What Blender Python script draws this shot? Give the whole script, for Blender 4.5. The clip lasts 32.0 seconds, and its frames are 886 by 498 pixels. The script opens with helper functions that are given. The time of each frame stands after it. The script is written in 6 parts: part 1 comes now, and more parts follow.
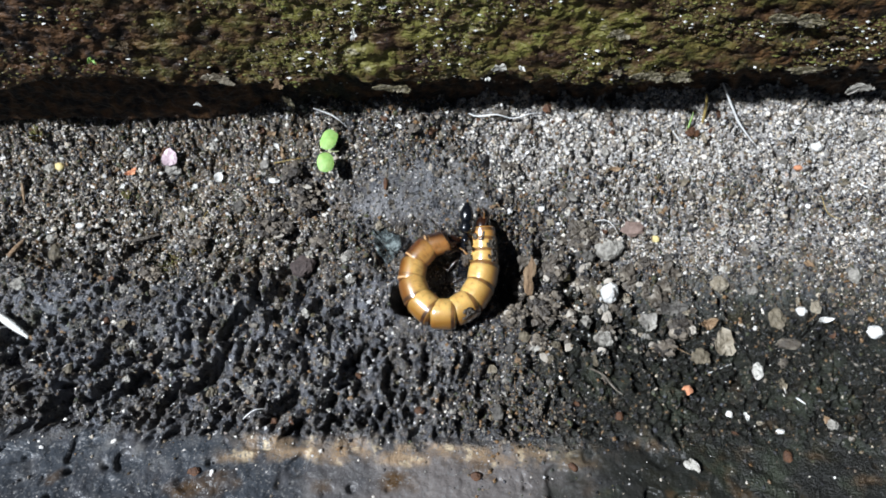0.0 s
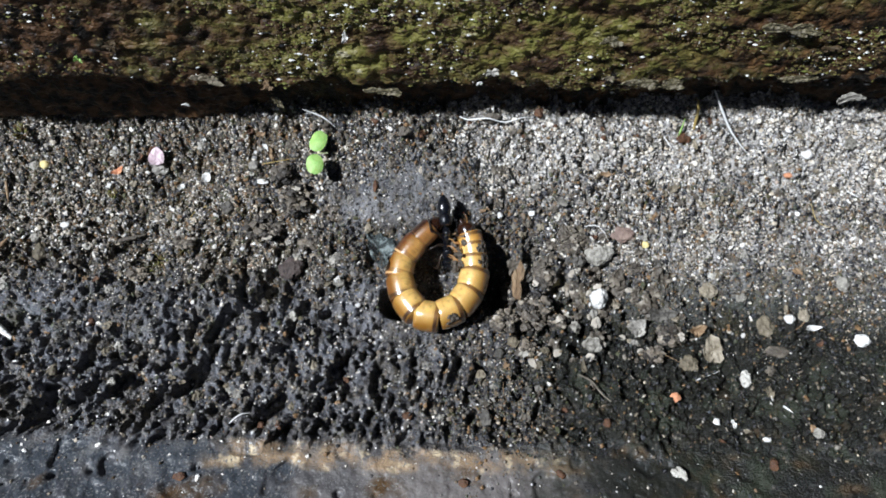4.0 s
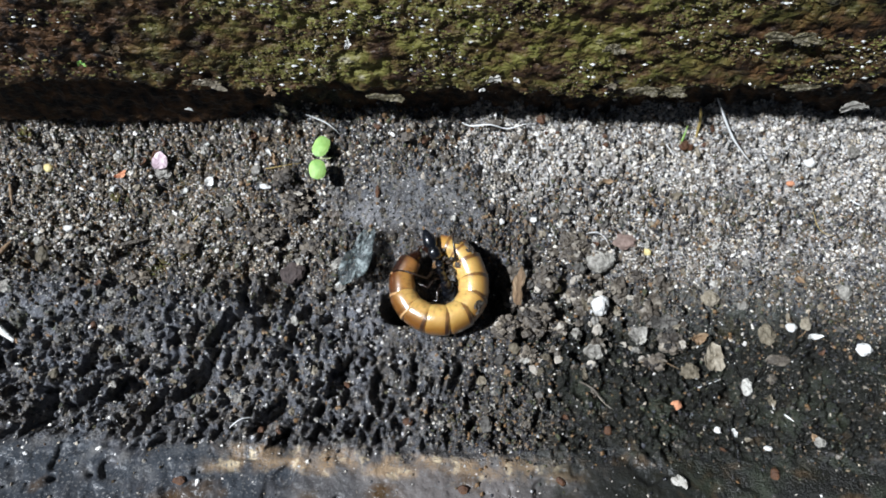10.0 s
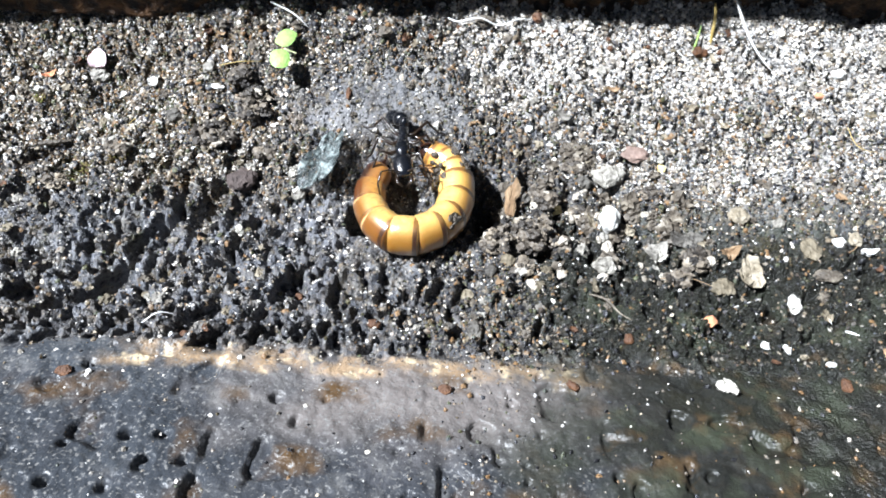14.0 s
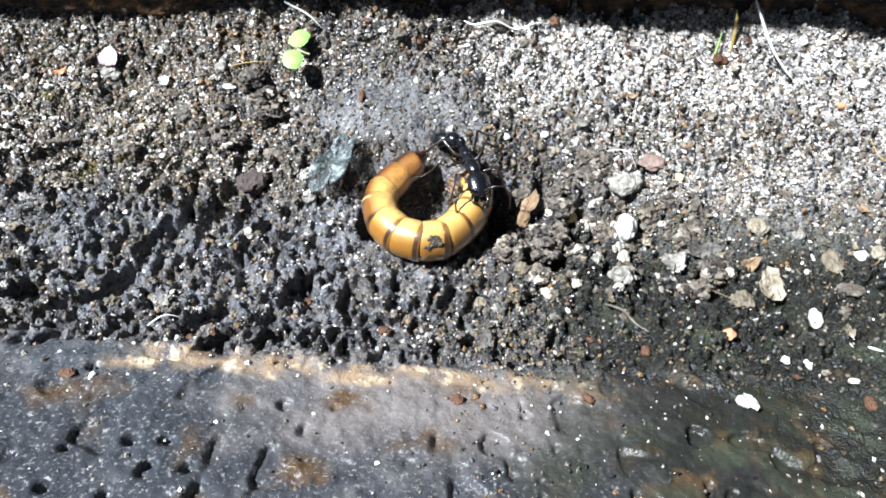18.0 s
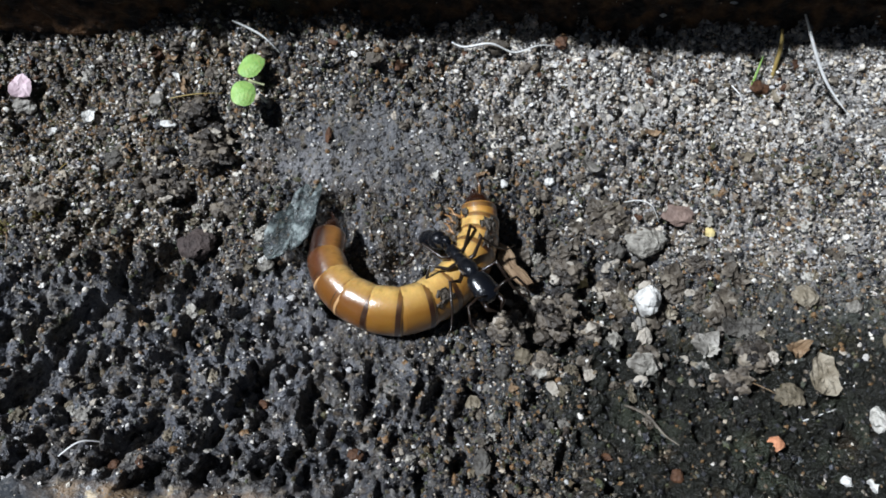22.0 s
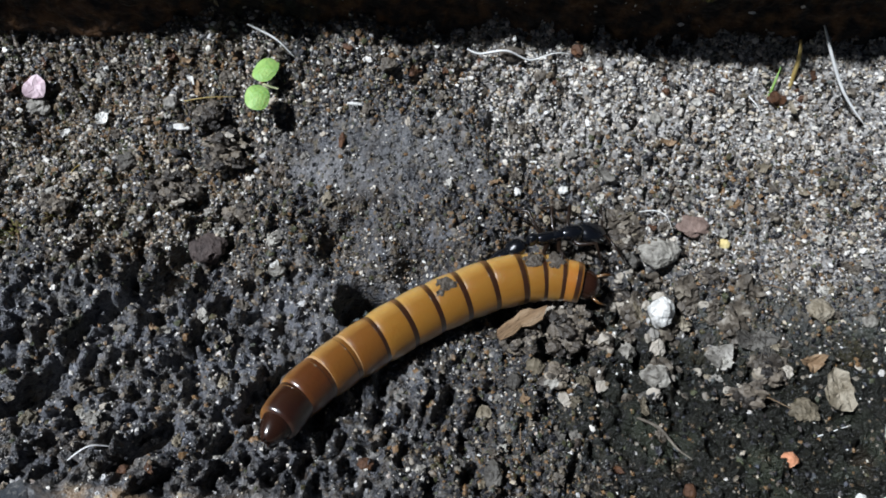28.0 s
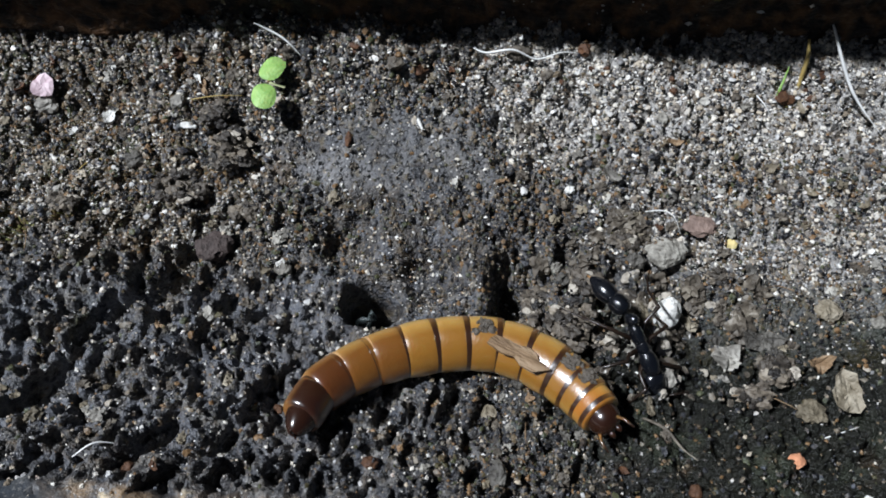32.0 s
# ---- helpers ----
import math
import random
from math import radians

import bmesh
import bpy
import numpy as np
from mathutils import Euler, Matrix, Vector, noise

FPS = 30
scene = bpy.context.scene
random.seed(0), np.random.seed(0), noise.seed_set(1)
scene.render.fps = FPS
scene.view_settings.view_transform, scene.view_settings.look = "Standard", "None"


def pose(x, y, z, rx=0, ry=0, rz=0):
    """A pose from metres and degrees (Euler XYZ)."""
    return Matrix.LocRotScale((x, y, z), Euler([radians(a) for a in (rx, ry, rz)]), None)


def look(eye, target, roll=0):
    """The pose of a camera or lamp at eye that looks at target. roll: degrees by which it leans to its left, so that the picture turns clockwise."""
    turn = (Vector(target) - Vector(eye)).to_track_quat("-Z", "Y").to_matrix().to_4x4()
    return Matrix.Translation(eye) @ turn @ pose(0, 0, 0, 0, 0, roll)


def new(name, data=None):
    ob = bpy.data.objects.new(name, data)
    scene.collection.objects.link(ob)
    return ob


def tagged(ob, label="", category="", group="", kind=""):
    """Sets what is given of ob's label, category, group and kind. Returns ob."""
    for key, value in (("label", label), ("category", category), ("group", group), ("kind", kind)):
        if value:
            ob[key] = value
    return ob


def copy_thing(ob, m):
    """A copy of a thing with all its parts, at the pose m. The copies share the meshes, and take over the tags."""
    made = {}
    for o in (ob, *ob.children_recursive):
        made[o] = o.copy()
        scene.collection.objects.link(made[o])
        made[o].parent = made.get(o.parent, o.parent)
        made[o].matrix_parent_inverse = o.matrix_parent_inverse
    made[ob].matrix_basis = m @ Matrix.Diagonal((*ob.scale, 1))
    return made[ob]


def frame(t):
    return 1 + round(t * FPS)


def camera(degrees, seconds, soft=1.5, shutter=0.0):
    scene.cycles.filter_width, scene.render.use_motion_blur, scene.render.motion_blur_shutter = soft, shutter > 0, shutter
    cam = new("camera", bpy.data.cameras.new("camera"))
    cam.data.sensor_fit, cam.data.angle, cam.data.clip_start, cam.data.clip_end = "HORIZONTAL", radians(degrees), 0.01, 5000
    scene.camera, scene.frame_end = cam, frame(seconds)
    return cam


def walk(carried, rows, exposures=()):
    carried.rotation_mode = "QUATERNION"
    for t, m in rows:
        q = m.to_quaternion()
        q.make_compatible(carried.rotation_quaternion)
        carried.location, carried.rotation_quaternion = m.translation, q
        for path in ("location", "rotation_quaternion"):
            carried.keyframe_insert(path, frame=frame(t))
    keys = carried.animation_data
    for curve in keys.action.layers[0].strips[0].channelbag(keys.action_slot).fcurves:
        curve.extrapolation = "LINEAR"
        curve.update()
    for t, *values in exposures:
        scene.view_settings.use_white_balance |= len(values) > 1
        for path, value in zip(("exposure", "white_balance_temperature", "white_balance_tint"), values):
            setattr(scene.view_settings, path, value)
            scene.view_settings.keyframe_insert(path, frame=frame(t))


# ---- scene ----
C = 0.01  # the plan is drawn in centimetres

cam = camera(57.9, 32.0, soft=1.75)
PATH = [
    (0, (0.250, -3.015, 8.676), (-0.073, -0.409, 1.120), -5.31),
    (0.5, (0.237, -3.010, 8.656), (-0.064, -0.374, 1.109), -4.65),
    (1, (0.248, -2.997, 8.664), (-0.074, -0.373, 1.114), -5.11),
    (1.5, (0.327, -2.991, 8.558), (-0.039, -0.321, 1.026), -5.64),
    (2, (0.340, -2.971, 8.736), (0.005, -0.387, 1.172), -4.95),
    (2.5, (0.357, -2.981, 8.623), (0.042, -0.350, 1.075), -4.11),
    (4.5, (0.190, -2.840, 8.682), (0.071, -0.318, 1.091), -0.57),
    (5, (0.193, -2.831, 8.667), (0.131, -0.287, 1.083), 0.79),
    (5.5, (0.188, -2.865, 8.676), (0.116, -0.307, 1.096), 0.52),
    (6, (0.207, -2.855, 8.733), (0.113, -0.348, 1.136), 0.23),
    (6.5, (0.181, -2.843, 8.707), (0.090, -0.318, 1.116), 0.13),
    (7, (0.173, -2.843, 8.708), (0.089, -0.322, 1.116), 0.23),
    (7.5, (0.167, -2.896, 8.705), (0.066, -0.345, 1.124), -0.13),
    (8, (0.239, -2.874, 8.742), (0.081, -0.367, 1.146), -1.03),
    (8.5, (0.281, -2.930, 8.760), (0.064, -0.418, 1.167), -1.84),
    (9, (0.228, -2.937, 8.758), (0.037, -0.410, 1.171), -1.55),
    (9.5, (0.231, -2.885, 8.711), (0.024, -0.332, 1.132), -1.79),
    (10, (0.241, -2.854, 8.686), (0.009, -0.280, 1.115), -2.49),
    (10.5, (0.271, -2.926, 8.601), (0.112, -0.215, 1.077), -0.44),
    (11, (0.129, -2.756, 8.693), (-0.025, -0.168, 1.125), -1.85),
    (11.5, (0.188, -2.858, 8.602), (0.143, -0.155, 1.072), 0.97),
    (12, (0.242, -3.118, 8.248), (0.141, 0.079, 0.915), -0.39),
    (12.5, (0.376, -4.217, 6.868), (0.358, -0.518, -0.225), 1.46),
    (13, (0.143, -4.494, 6.581), (0.090, -0.288, -0.224), 1.69),
    (13.5, (0.243, -4.846, 6.015), (0.279, -0.498, -0.700), 3.64),
    (14, (0.242, -4.897, 6.007), (0.225, -0.561, -0.716), 3.36),
    (14.5, (0.240, -4.809, 5.896), (0.208, -0.439, -0.806), 3.02),
    (16.5, (0.233, -4.824, 5.866), (0.159, -0.428, -0.817), 3.23),
    (17, (0.219, -4.852, 5.880), (0.156, -0.450, -0.799), 3.50),
    (17.5, (0.199, -4.857, 5.880), (0.123, -0.450, -0.796), 3.45),
    (18, (0.183, -4.827, 5.875), (0.100, -0.434, -0.811), 3.60),
    (18.5, (0.176, -4.806, 5.868), (0.119, -0.428, -0.827), 3.87),
    (19, (0.150, -4.840, 5.890), (0.058, -0.470, -0.811), 3.32),
    (19.5, (0.172, -4.833, 5.879), (0.038, -0.438, -0.804), 2.86),
    (20, (0.136, -4.731, 5.902), (0.086, -0.368, -0.804), 3.83),
    (20.5, (0.162, -4.463, 5.985), (0.139, -0.045, -0.685), 4.19),
    (21, (-0.075, -4.009, 5.608), (-0.134, 0.254, -1.162), 3.74),
    (21.5, (0.088, -3.506, 5.421), (-0.008, 0.569, -1.463), 3.09),
    (22, (0.135, -3.271, 5.321), (0.191, 0.704, -1.621), 4.79),
    (22.5, (0.119, -3.219, 5.265), (0.197, 0.721, -1.697), 5.48),
    (23, (0.100, -3.220, 5.257), (0.166, 0.727, -1.702), 5.41),
    (23.5, (0.090, -3.231, 5.257), (0.138, 0.724, -1.697), 5.23),
    (24, (0.090, -3.229, 5.262), (0.127, 0.739, -1.685), 5.16),
    (24.5, (0.079, -3.205, 5.274), (0.109, 0.752, -1.679), 5.13),
    (25, (0.078, -3.207, 5.275), (0.109, 0.757, -1.674), 5.20),
    (25.5, (0.092, -3.293, 5.368), (0.110, 0.718, -1.554), 5.06),
    (27.5, (0.075, -3.227, 5.308), (0.070, 0.767, -1.624), 4.83),
    (28, (0.084, -3.221, 5.306), (0.075, 0.772, -1.627), 4.84),
    (28.5, (0.082, -3.217, 5.305), (0.075, 0.771, -1.631), 4.96),
    (29, (0.097, -3.208, 5.306), (0.093, 0.773, -1.633), 5.08),
    (29.5, (0.104, -3.211, 5.311), (0.100, 0.772, -1.627), 5.08),
    (30, (0.096, -3.223, 5.301), (0.077, 0.779, -1.626), 4.89),
    (30.5, (0.102, -3.221, 5.297), (0.071, 0.785, -1.627), 4.72),
    (31, (0.093, -3.215, 5.299), (0.027, 0.772, -1.636), 4.37),
    (31.5, (0.092, -3.238, 5.285), (0.009, 0.775, -1.635), 4.13),
    (32, (0.105, -3.232, 5.286), (0.013, 0.770, -1.641), 4.04),
]
walk(cam, [(t, look([v * C for v in eye], [v * C for v in target], roll)) for t, eye, target, roll in PATH],
     exposures=[(0, 0.6), (11.4, 0.55), (12.0, 0.43), (12.4, 1.65), (20.2, 1.55), (21.4, 0.55), (22.5, 0.25), (32, 0.25)])

# ---- light: hard light from the left and above, weak sky ----
SUN = Vector((-0.54, -0.11, 0.83)).normalized()
world = bpy.data.worlds.new("sky")
scene.world = world
world.use_nodes = True
sky = world.node_tree.nodes.new("ShaderNodeTexSky")
sky.sky_type, sky.sun_disc = "NISHITA", False
sky.sun_elevation, sky.sun_rotation = math.asin(SUN.z), math.atan2(SUN.x, SUN.y)
world.node_tree.nodes["Background"].inputs["Strength"].default_value = 0.010
world.node_tree.links.new(sky.outputs[0], world.node_tree.nodes["Background"].inputs["Color"])
sun = new("sun", bpy.data.lights.new("sun", "SUN"))
sun.data.energy, sun.data.angle, sun.data.color = 5.0, radians(3.5), (0.915, 0.98, 1.075)
sun.matrix_world = look(SUN, (0, 0, 0))


# ---- materials ----
def material(name, stops, scale=6.0, rough=0.8, bump=0.3, fine=40.0, stretch=(1, 1, 1), island=False, rand=0.0,
             specular=0.5, coat=0.0, contrast=1.0, through_light=0.0, depth=0.02):
    """A noise ramp over the stops ((place, (r, g, b)), ...) with fine relief; scale in waves per centimetre."""
    m = bpy.data.materials.new(name)
    m.use_nodes = True
    n, l = m.node_tree.nodes, m.node_tree.links
    b = n["Principled BSDF"]
    b.inputs["Roughness"].default_value = rough
    b.inputs["Specular IOR Level"].default_value = specular
    b.inputs["Coat Weight"].default_value = coat
    b.inputs["Coat Roughness"].default_value = 0.09
    if through_light:
        b.inputs["Subsurface Weight"].default_value = through_light
        b.inputs["Subsurface Radius"].default_value = (0.0012, 0.0005, 0.0002)
    co, mp = n.new("ShaderNodeTexCoord"), n.new("ShaderNodeMapping")
    mp.inputs["Scale"].default_value = [s / C for s in stretch]
    l.new(co.outputs["Object"], mp.inputs["Vector"])
    t1, t2, ramp = n.new("ShaderNodeTexNoise"), n.new("ShaderNodeTexNoise"), n.new("ShaderNodeValToRGB")
    t1.inputs["Scale"].default_value, t1.inputs["Detail"].default_value, t1.inputs["Roughness"].default_value = scale, 6, 0.65
    t2.inputs["Scale"].default_value, t2.inputs["Detail"].default_value = fine, 3
    for t in (t1, t2):
        l.new(mp.outputs["Vector"], t.inputs["Vector"])
    fac = t1.outputs["Fac"]
    if island or rand:
        src = n.new("ShaderNodeNewGeometry").outputs["Random Per Island"] if island else n.new("ShaderNodeObjectInfo").outputs["Random"]
        mix = n.new("ShaderNodeMix")
        mix.inputs["Factor"].default_value = 0.75 if island else rand
        l.new(fac, mix.inputs["A"])
        l.new(src, mix.inputs["B"])
        fac = mix.outputs["Result"]
    if contrast != 1.0:
        mr = n.new("ShaderNodeMapRange")
        mr.inputs["From Min"].default_value, mr.inputs["From Max"].default_value = 0.5 - 0.5 / contrast, 0.5 + 0.5 / contrast
        l.new(fac, mr.inputs["Value"])
        fac = mr.outputs["Result"]
    l.new(fac, ramp.inputs["Fac"])
    e = ramp.color_ramp.elements
    while len(e) < len(stops):
        e.new(0.5)
    for el, (p, c) in zip(e, stops):
        el.position, el.color = p, (*c, 1)
    l.new(ramp.outputs["Color"], b.inputs["Base Color"])
    if bump:
        bp = n.new("ShaderNodeBump")
        bp.inputs["Strength"].default_value, bp.inputs["Distance"].default_value = bump, depth * C
        l.new(t2.outputs["Fac"], bp.inputs["Height"])
        l.new(bp.outputs["Normal"], b.inputs["Normal"])
    return m


def soil_material():
    """Dark damp soil, sandier towards the plank, a smooth grey crust with rusty stains at the front."""
    m = material("soil", ((0.25, (0.018, 0.019, 0.023)), (0.5, (0.074, 0.075, 0.082)), (0.75, (0.225, 0.215, 0.20))), 5, 0.34, 1.0, 40, contrast=2.3, depth=0.045, specular=0.32)
    n, l = m.node_tree.nodes, m.node_tree.links
    b, ramp = n["Principled BSDF"], [q for q in n if q.type == "VALTORGB"][0]
    pos, sep = n.new("ShaderNodeNewGeometry"), n.new("ShaderNodeSeparateXYZ")
    l.new(pos.outputs["Position"], sep.inputs[0])
    wob = n.new("ShaderNodeTexNoise")
    wob.inputs["Scale"].default_value, wob.inputs["Detail"].default_value = 180, 5
    l.new(pos.outputs["Position"], wob.inputs["Vector"])

    def band(axis, lo, hi, wobble=1.2):
        """0 to 1 from lo to hi along an axis, in centimetres, with a ragged edge."""
        add = n.new("ShaderNodeMath")
        add.operation = "MULTIPLY_ADD"
        l.new(wob.outputs["Fac"], add.inputs[0])
        add.inputs[1].default_value = wobble * C
        l.new(sep.outputs[axis], add.inputs[2])
        r = n.new("ShaderNodeMapRange")
        r.interpolation_type = "SMOOTHSTEP"
        r.inputs["From Min"].default_value = (lo + wobble / 2) * C
        r.inputs["From Max"].default_value = (hi + wobble / 2) * C
        l.new(add.outputs[0], r.inputs["Value"])
        return r.outputs["Result"]

    def times(a, c):
        q = n.new("ShaderNodeMath")
        q.operation = "MULTIPLY"
        l.new(a, q.inputs[0])
        l.new(c, q.inputs[1])
        return q.outputs[0]

    def scaled(a, k):
        q = n.new("ShaderNodeMath")
        q.operation = "MULTIPLY"
        l.new(a, q.inputs[0])
        q.inputs[1].default_value = k
        return q.outputs[0]

    def over(base, fac, colour):
        q = n.new("ShaderNodeMix")
        q.data_type = "RGBA"
        l.new(fac, q.inputs[0])
        l.new(base, q.inputs[6])
        if isinstance(colour, tuple):
            q.inputs[7].default_value = (*colour, 1)
        else:
            l.new(colour, q.inputs[7])
        return q.outputs[2]

    def speckle(scale, lo, hi):
        s, r = n.new("ShaderNodeTexNoise"), n.new("ShaderNodeMapRange")
        s.inputs["Scale"].default_value, s.inputs["Detail"].default_value = scale / C, 4
        l.new(pos.outputs["Position"], s.inputs["Vector"])
        r.inputs["From Min"].default_value, r.inputs["From Max"].default_value = lo, hi
        l.new(s.outputs["Fac"], r.inputs["Value"])
        return r.outputs["Result"]

    def spot(x, y, rx, ry):
        """A soft ragged patch round a place."""
        sub, mul, dist, r = n.new("ShaderNodeVectorMath"), n.new("ShaderNodeVectorMath"), n.new("ShaderNodeVectorMath"), n.new("ShaderNodeMapRange")
        sub.operation, mul.operation, dist.operation = "SUBTRACT", "MULTIPLY", "LENGTH"
        l.new(pos.outputs["Position"], sub.inputs[0])
        sub.inputs[1].default_value = (x * C, y * C, 0)
        l.new(sub.outputs[0], mul.inputs[0])
        mul.inputs[1].default_value = (1 / (rx * C), 1 / (ry * C), 0)
        l.new(mul.outputs[0], dist.inputs[0])
        add = n.new("ShaderNodeMath")
        add.operation = "MULTIPLY_ADD"
        l.new(wob.outputs["Fac"], add.inputs[0])
        add.inputs[1].default_value = 0.9
        l.new(dist.outputs["Value"], add.inputs[2])
        r.inputs["From Min"].default_value, r.inputs["From Max"].default_value = 1.45, 0.9
        l.new(add.outputs[0], r.inputs["Value"])
        return r.outputs["Result"]

    sand = over(ramp.outputs["Color"], speckle(20, 0.30, 0.54), (0.58, 0.56, 0.53))
    sand = over(sand, scaled(speckle(6, 0.5, 0.64), 0.7), (0.17, 0.125, 0.085))
    earth = over(ramp.outputs["Color"], scaled(speckle(1.3, 0.42, 0.62), 0.55), (0.060, 0.047, 0.034))
    earth = over(earth, scaled(speckle(4.5, 0.50, 0.62), 0.7), (0.13, 0.138, 0.158))
    earth = over(earth, scaled(speckle(11, 0.52, 0.66), 0.6), (0.11, 0.078, 0.046))
    col = over(earth, times(band("X", -0.5, 1.2), band("Y", 0.45, 1.05)), sand)
    col = over(col, scaled(times(band("X", 0.9, 2.0), band("Y", -0.35, 0.3)), 0.55), sand)
    # light gradient painted in: paler towards the plank, darker in front of the larva
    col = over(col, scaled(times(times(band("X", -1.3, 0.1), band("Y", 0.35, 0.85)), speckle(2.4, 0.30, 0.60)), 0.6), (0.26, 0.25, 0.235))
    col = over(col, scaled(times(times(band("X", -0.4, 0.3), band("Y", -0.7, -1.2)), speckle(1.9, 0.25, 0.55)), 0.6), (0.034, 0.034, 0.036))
    crust = over(ramp.outputs["Color"], speckle(3, 0.3, 0.7), (0.068, 0.065, 0.067))
    # blue-grey at the left; light falloff there and in front painted in
    crust = over(crust, scaled(times(band("X", -0.2, -1.6), speckle(2.2, 0.32, 0.52)), 0.8), (0.034, 0.041, 0.049))
    crust = over(crust, scaled(times(band("Y", -2.45, -3.0), speckle(1.7, 0.26, 0.46)), 0.75), (0.026, 0.029, 0.034))
    # smooth pale mud
    col = over(col, scaled(times(spot(-0.85, 0.52, 0.62, 0.22), speckle(3.0, 0.25, 0.6)), 0.8), (0.25, 0.248, 0.252))
    col = over(col, scaled(times(spot(-0.25, 0.85, 1.1, 0.42), speckle(3.5, 0.3, 0.65)), 0.85), (0.135, 0.137, 0.143))
    firm = times(band("Y", -2.05, -2.35, 0.4), band("X", 3.4, 2.4, 0.8))
    col = over(col, times(band("Y", -2.05, -2.35, 0.4), band("X", 2.2, 1.2, 0.8)), crust)
    col = over(col, scaled(times(times(band("Y", -2.14, -2.4, 0.5), band("Y", -3.3, -2.7, 0.6)), times(times(band("X", -1.7, -0.7), band("X", 1.9, 0.9)), speckle(1.4, 0.22, 0.50))), 0.8), (0.150, 0.132, 0.122))
    line = times(times(band("Y", -2.16, -2.26, 0.35), band("Y", -2.50, -2.38, 0.35)), times(band("X", 1.7, 1.3), band("X", -2.5, -1.9)))
    col = over(col, scaled(times(line, speckle(3.4, 0.40, 0.56)), 0.8), (0.30, 0.205, 0.12))
    col = over(col, times(line, speckle(6, 0.56, 0.66)), (0.52, 0.42, 0.28))
    col = over(col, times(band("Y", -2.2, -2.6, 0.5), speckle(1.6, 0.55, 0.68)), (0.075, 0.045, 0.022))
    # olive damp soil at the right, ochre soil at the left
    col = over(col, scaled(times(times(band("X", 0.5, 1.4), band("Y", 0.3, -0.3)), speckle(1.8, 0.40, 0.58)), 0.7), (0.050, 0.058, 0.044))
    col = over(col, times(times(band("X", 1.2, 2.6), band("Y", 0.4, -0.6)), speckle(3.4, 0.52, 0.64)), (0.062, 0.052, 0.020))
    col = over(col, times(times(band("X", -1.2, -2.2), band("Y", -0.5, 0.4)), speckle(2.0, 0.38, 0.56)), (0.15, 0.112, 0.068))
    col = over(col, times(times(band("X", -0.9, -1.9), band("Y", -0.6, 0.2)), speckle(3.7, 0.56, 0.66)), (0.17, 0.105, 0.045))
    col = over(col, times(times(band("X", -1.6, -2.6), band("Y", -1.6, -0.4)), speckle(2.7, 0.54, 0.66)), (0.070, 0.078, 0.036))
    col = over(col, scaled(times(speckle(16, 0.54, 0.66), band("Y", -2.1, -1.8, 0.4)), 0.6), (0.14, 0.112, 0.066))
    col = over(col, speckle(34, 0.56, 0.68), (0.16, 0.157, 0.152))
    col = over(col, times(speckle(27, 0.46, 0.36), band("Y", -2.3, -2.0, 0.3)), (0.010, 0.010, 0.010))
    col = over(col, speckle(60, 0.70, 0.74), (0.4, 0.4, 0.4))
    # damp dark soil at the right in front, light falloff painted in; olive and rust stains on it
    col = over(col, scaled(times(band("X", -0.3, -1.1), times(band("Y", -0.2, -0.7), times(band("Y", -2.1, -1.8, 0.4), speckle(5.5, 0.46, 0.60)))), 0.6), (0.165, 0.175, 0.20))
    wet_dimmed = times(times(band("X", 0.4, 1.6, 1.2), band("Y", -0.1, -0.9, 0.8)), band("Y", -2.25, -1.95, 0.5))
    col = over(col, scaled(wet_dimmed, 0.95), (0.008, 0.0085, 0.0065))
    # the same on the crust: damp colour with the falloff painted in
    wet_dimmed = times(band("X", 0.3, 1.9, 2.0), band("Y", -1.95, -2.25, 0.5))
    col = over(col, scaled(wet_dimmed, 0.9), (0.010, 0.0105, 0.0085))
    col = over(col, scaled(times(band("X", 0.9, 1.8, 1.5), times(band("Y", -1.4, -1.8), speckle(3.1, 0.54, 0.66))), 0.6), (0.085, 0.052, 0.024))
    col = over(col, scaled(times(band("X", 0.9, 1.8, 1.5), times(band("Y", -0.9, -1.4), speckle(2.3, 0.52, 0.64))), 0.7), (0.034, 0.040, 0.026))
    col = over(ramp.outputs["Color"], spot(0, -1, 12, 10), col)
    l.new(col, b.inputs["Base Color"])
    # the crust is smoother than the crumbly soil
    ease = n.new("ShaderNodeMapRange")
    ease.inputs["To Min"].default_value, ease.inputs["To Max"].default_value = 1.0, 0.28
    l.new(firm, ease.inputs["Value"])
    l.new(ease.outputs["Result"], [q for q in n if q.type == "BUMP"][0].inputs["Strength"])
    return m


M_SOIL = soil_material()
M_SAND = material("sand_grain", ((0.0, (0.05, 0.047, 0.045)), (0.18, (0.20, 0.16, 0.115)), (0.34, (0.20, 0.20, 0.205)), (0.5, (0.50, 0.42, 0.31)), (0.66, (0.45, 0.45, 0.45)), (0.82, (0.68, 0.62, 0.52)), (0.93, (0.80, 0.79, 0.76)), (1.0, (0.34, 0.22, 0.15))), 10, 0.5, 0.8, 60, island=True, contrast=1.25)
M_CRUMB = material("soil_crumb", ((0.0, (0.010, 0.010, 0.012)), (0.28, (0.036, 0.037, 0.043)), (0.42, (0.082, 0.055, 0.030)), (0.54, (0.060, 0.066, 0.030)), (0.66, (0.075, 0.082, 0.10)), (0.78, (0.135, 0.098, 0.054)), (0.92, (0.20, 0.185, 0.16)), (1.0, (0.18, 0.105, 0.048))), 10, 0.4, 0.9, 50, island=True, contrast=1.6)
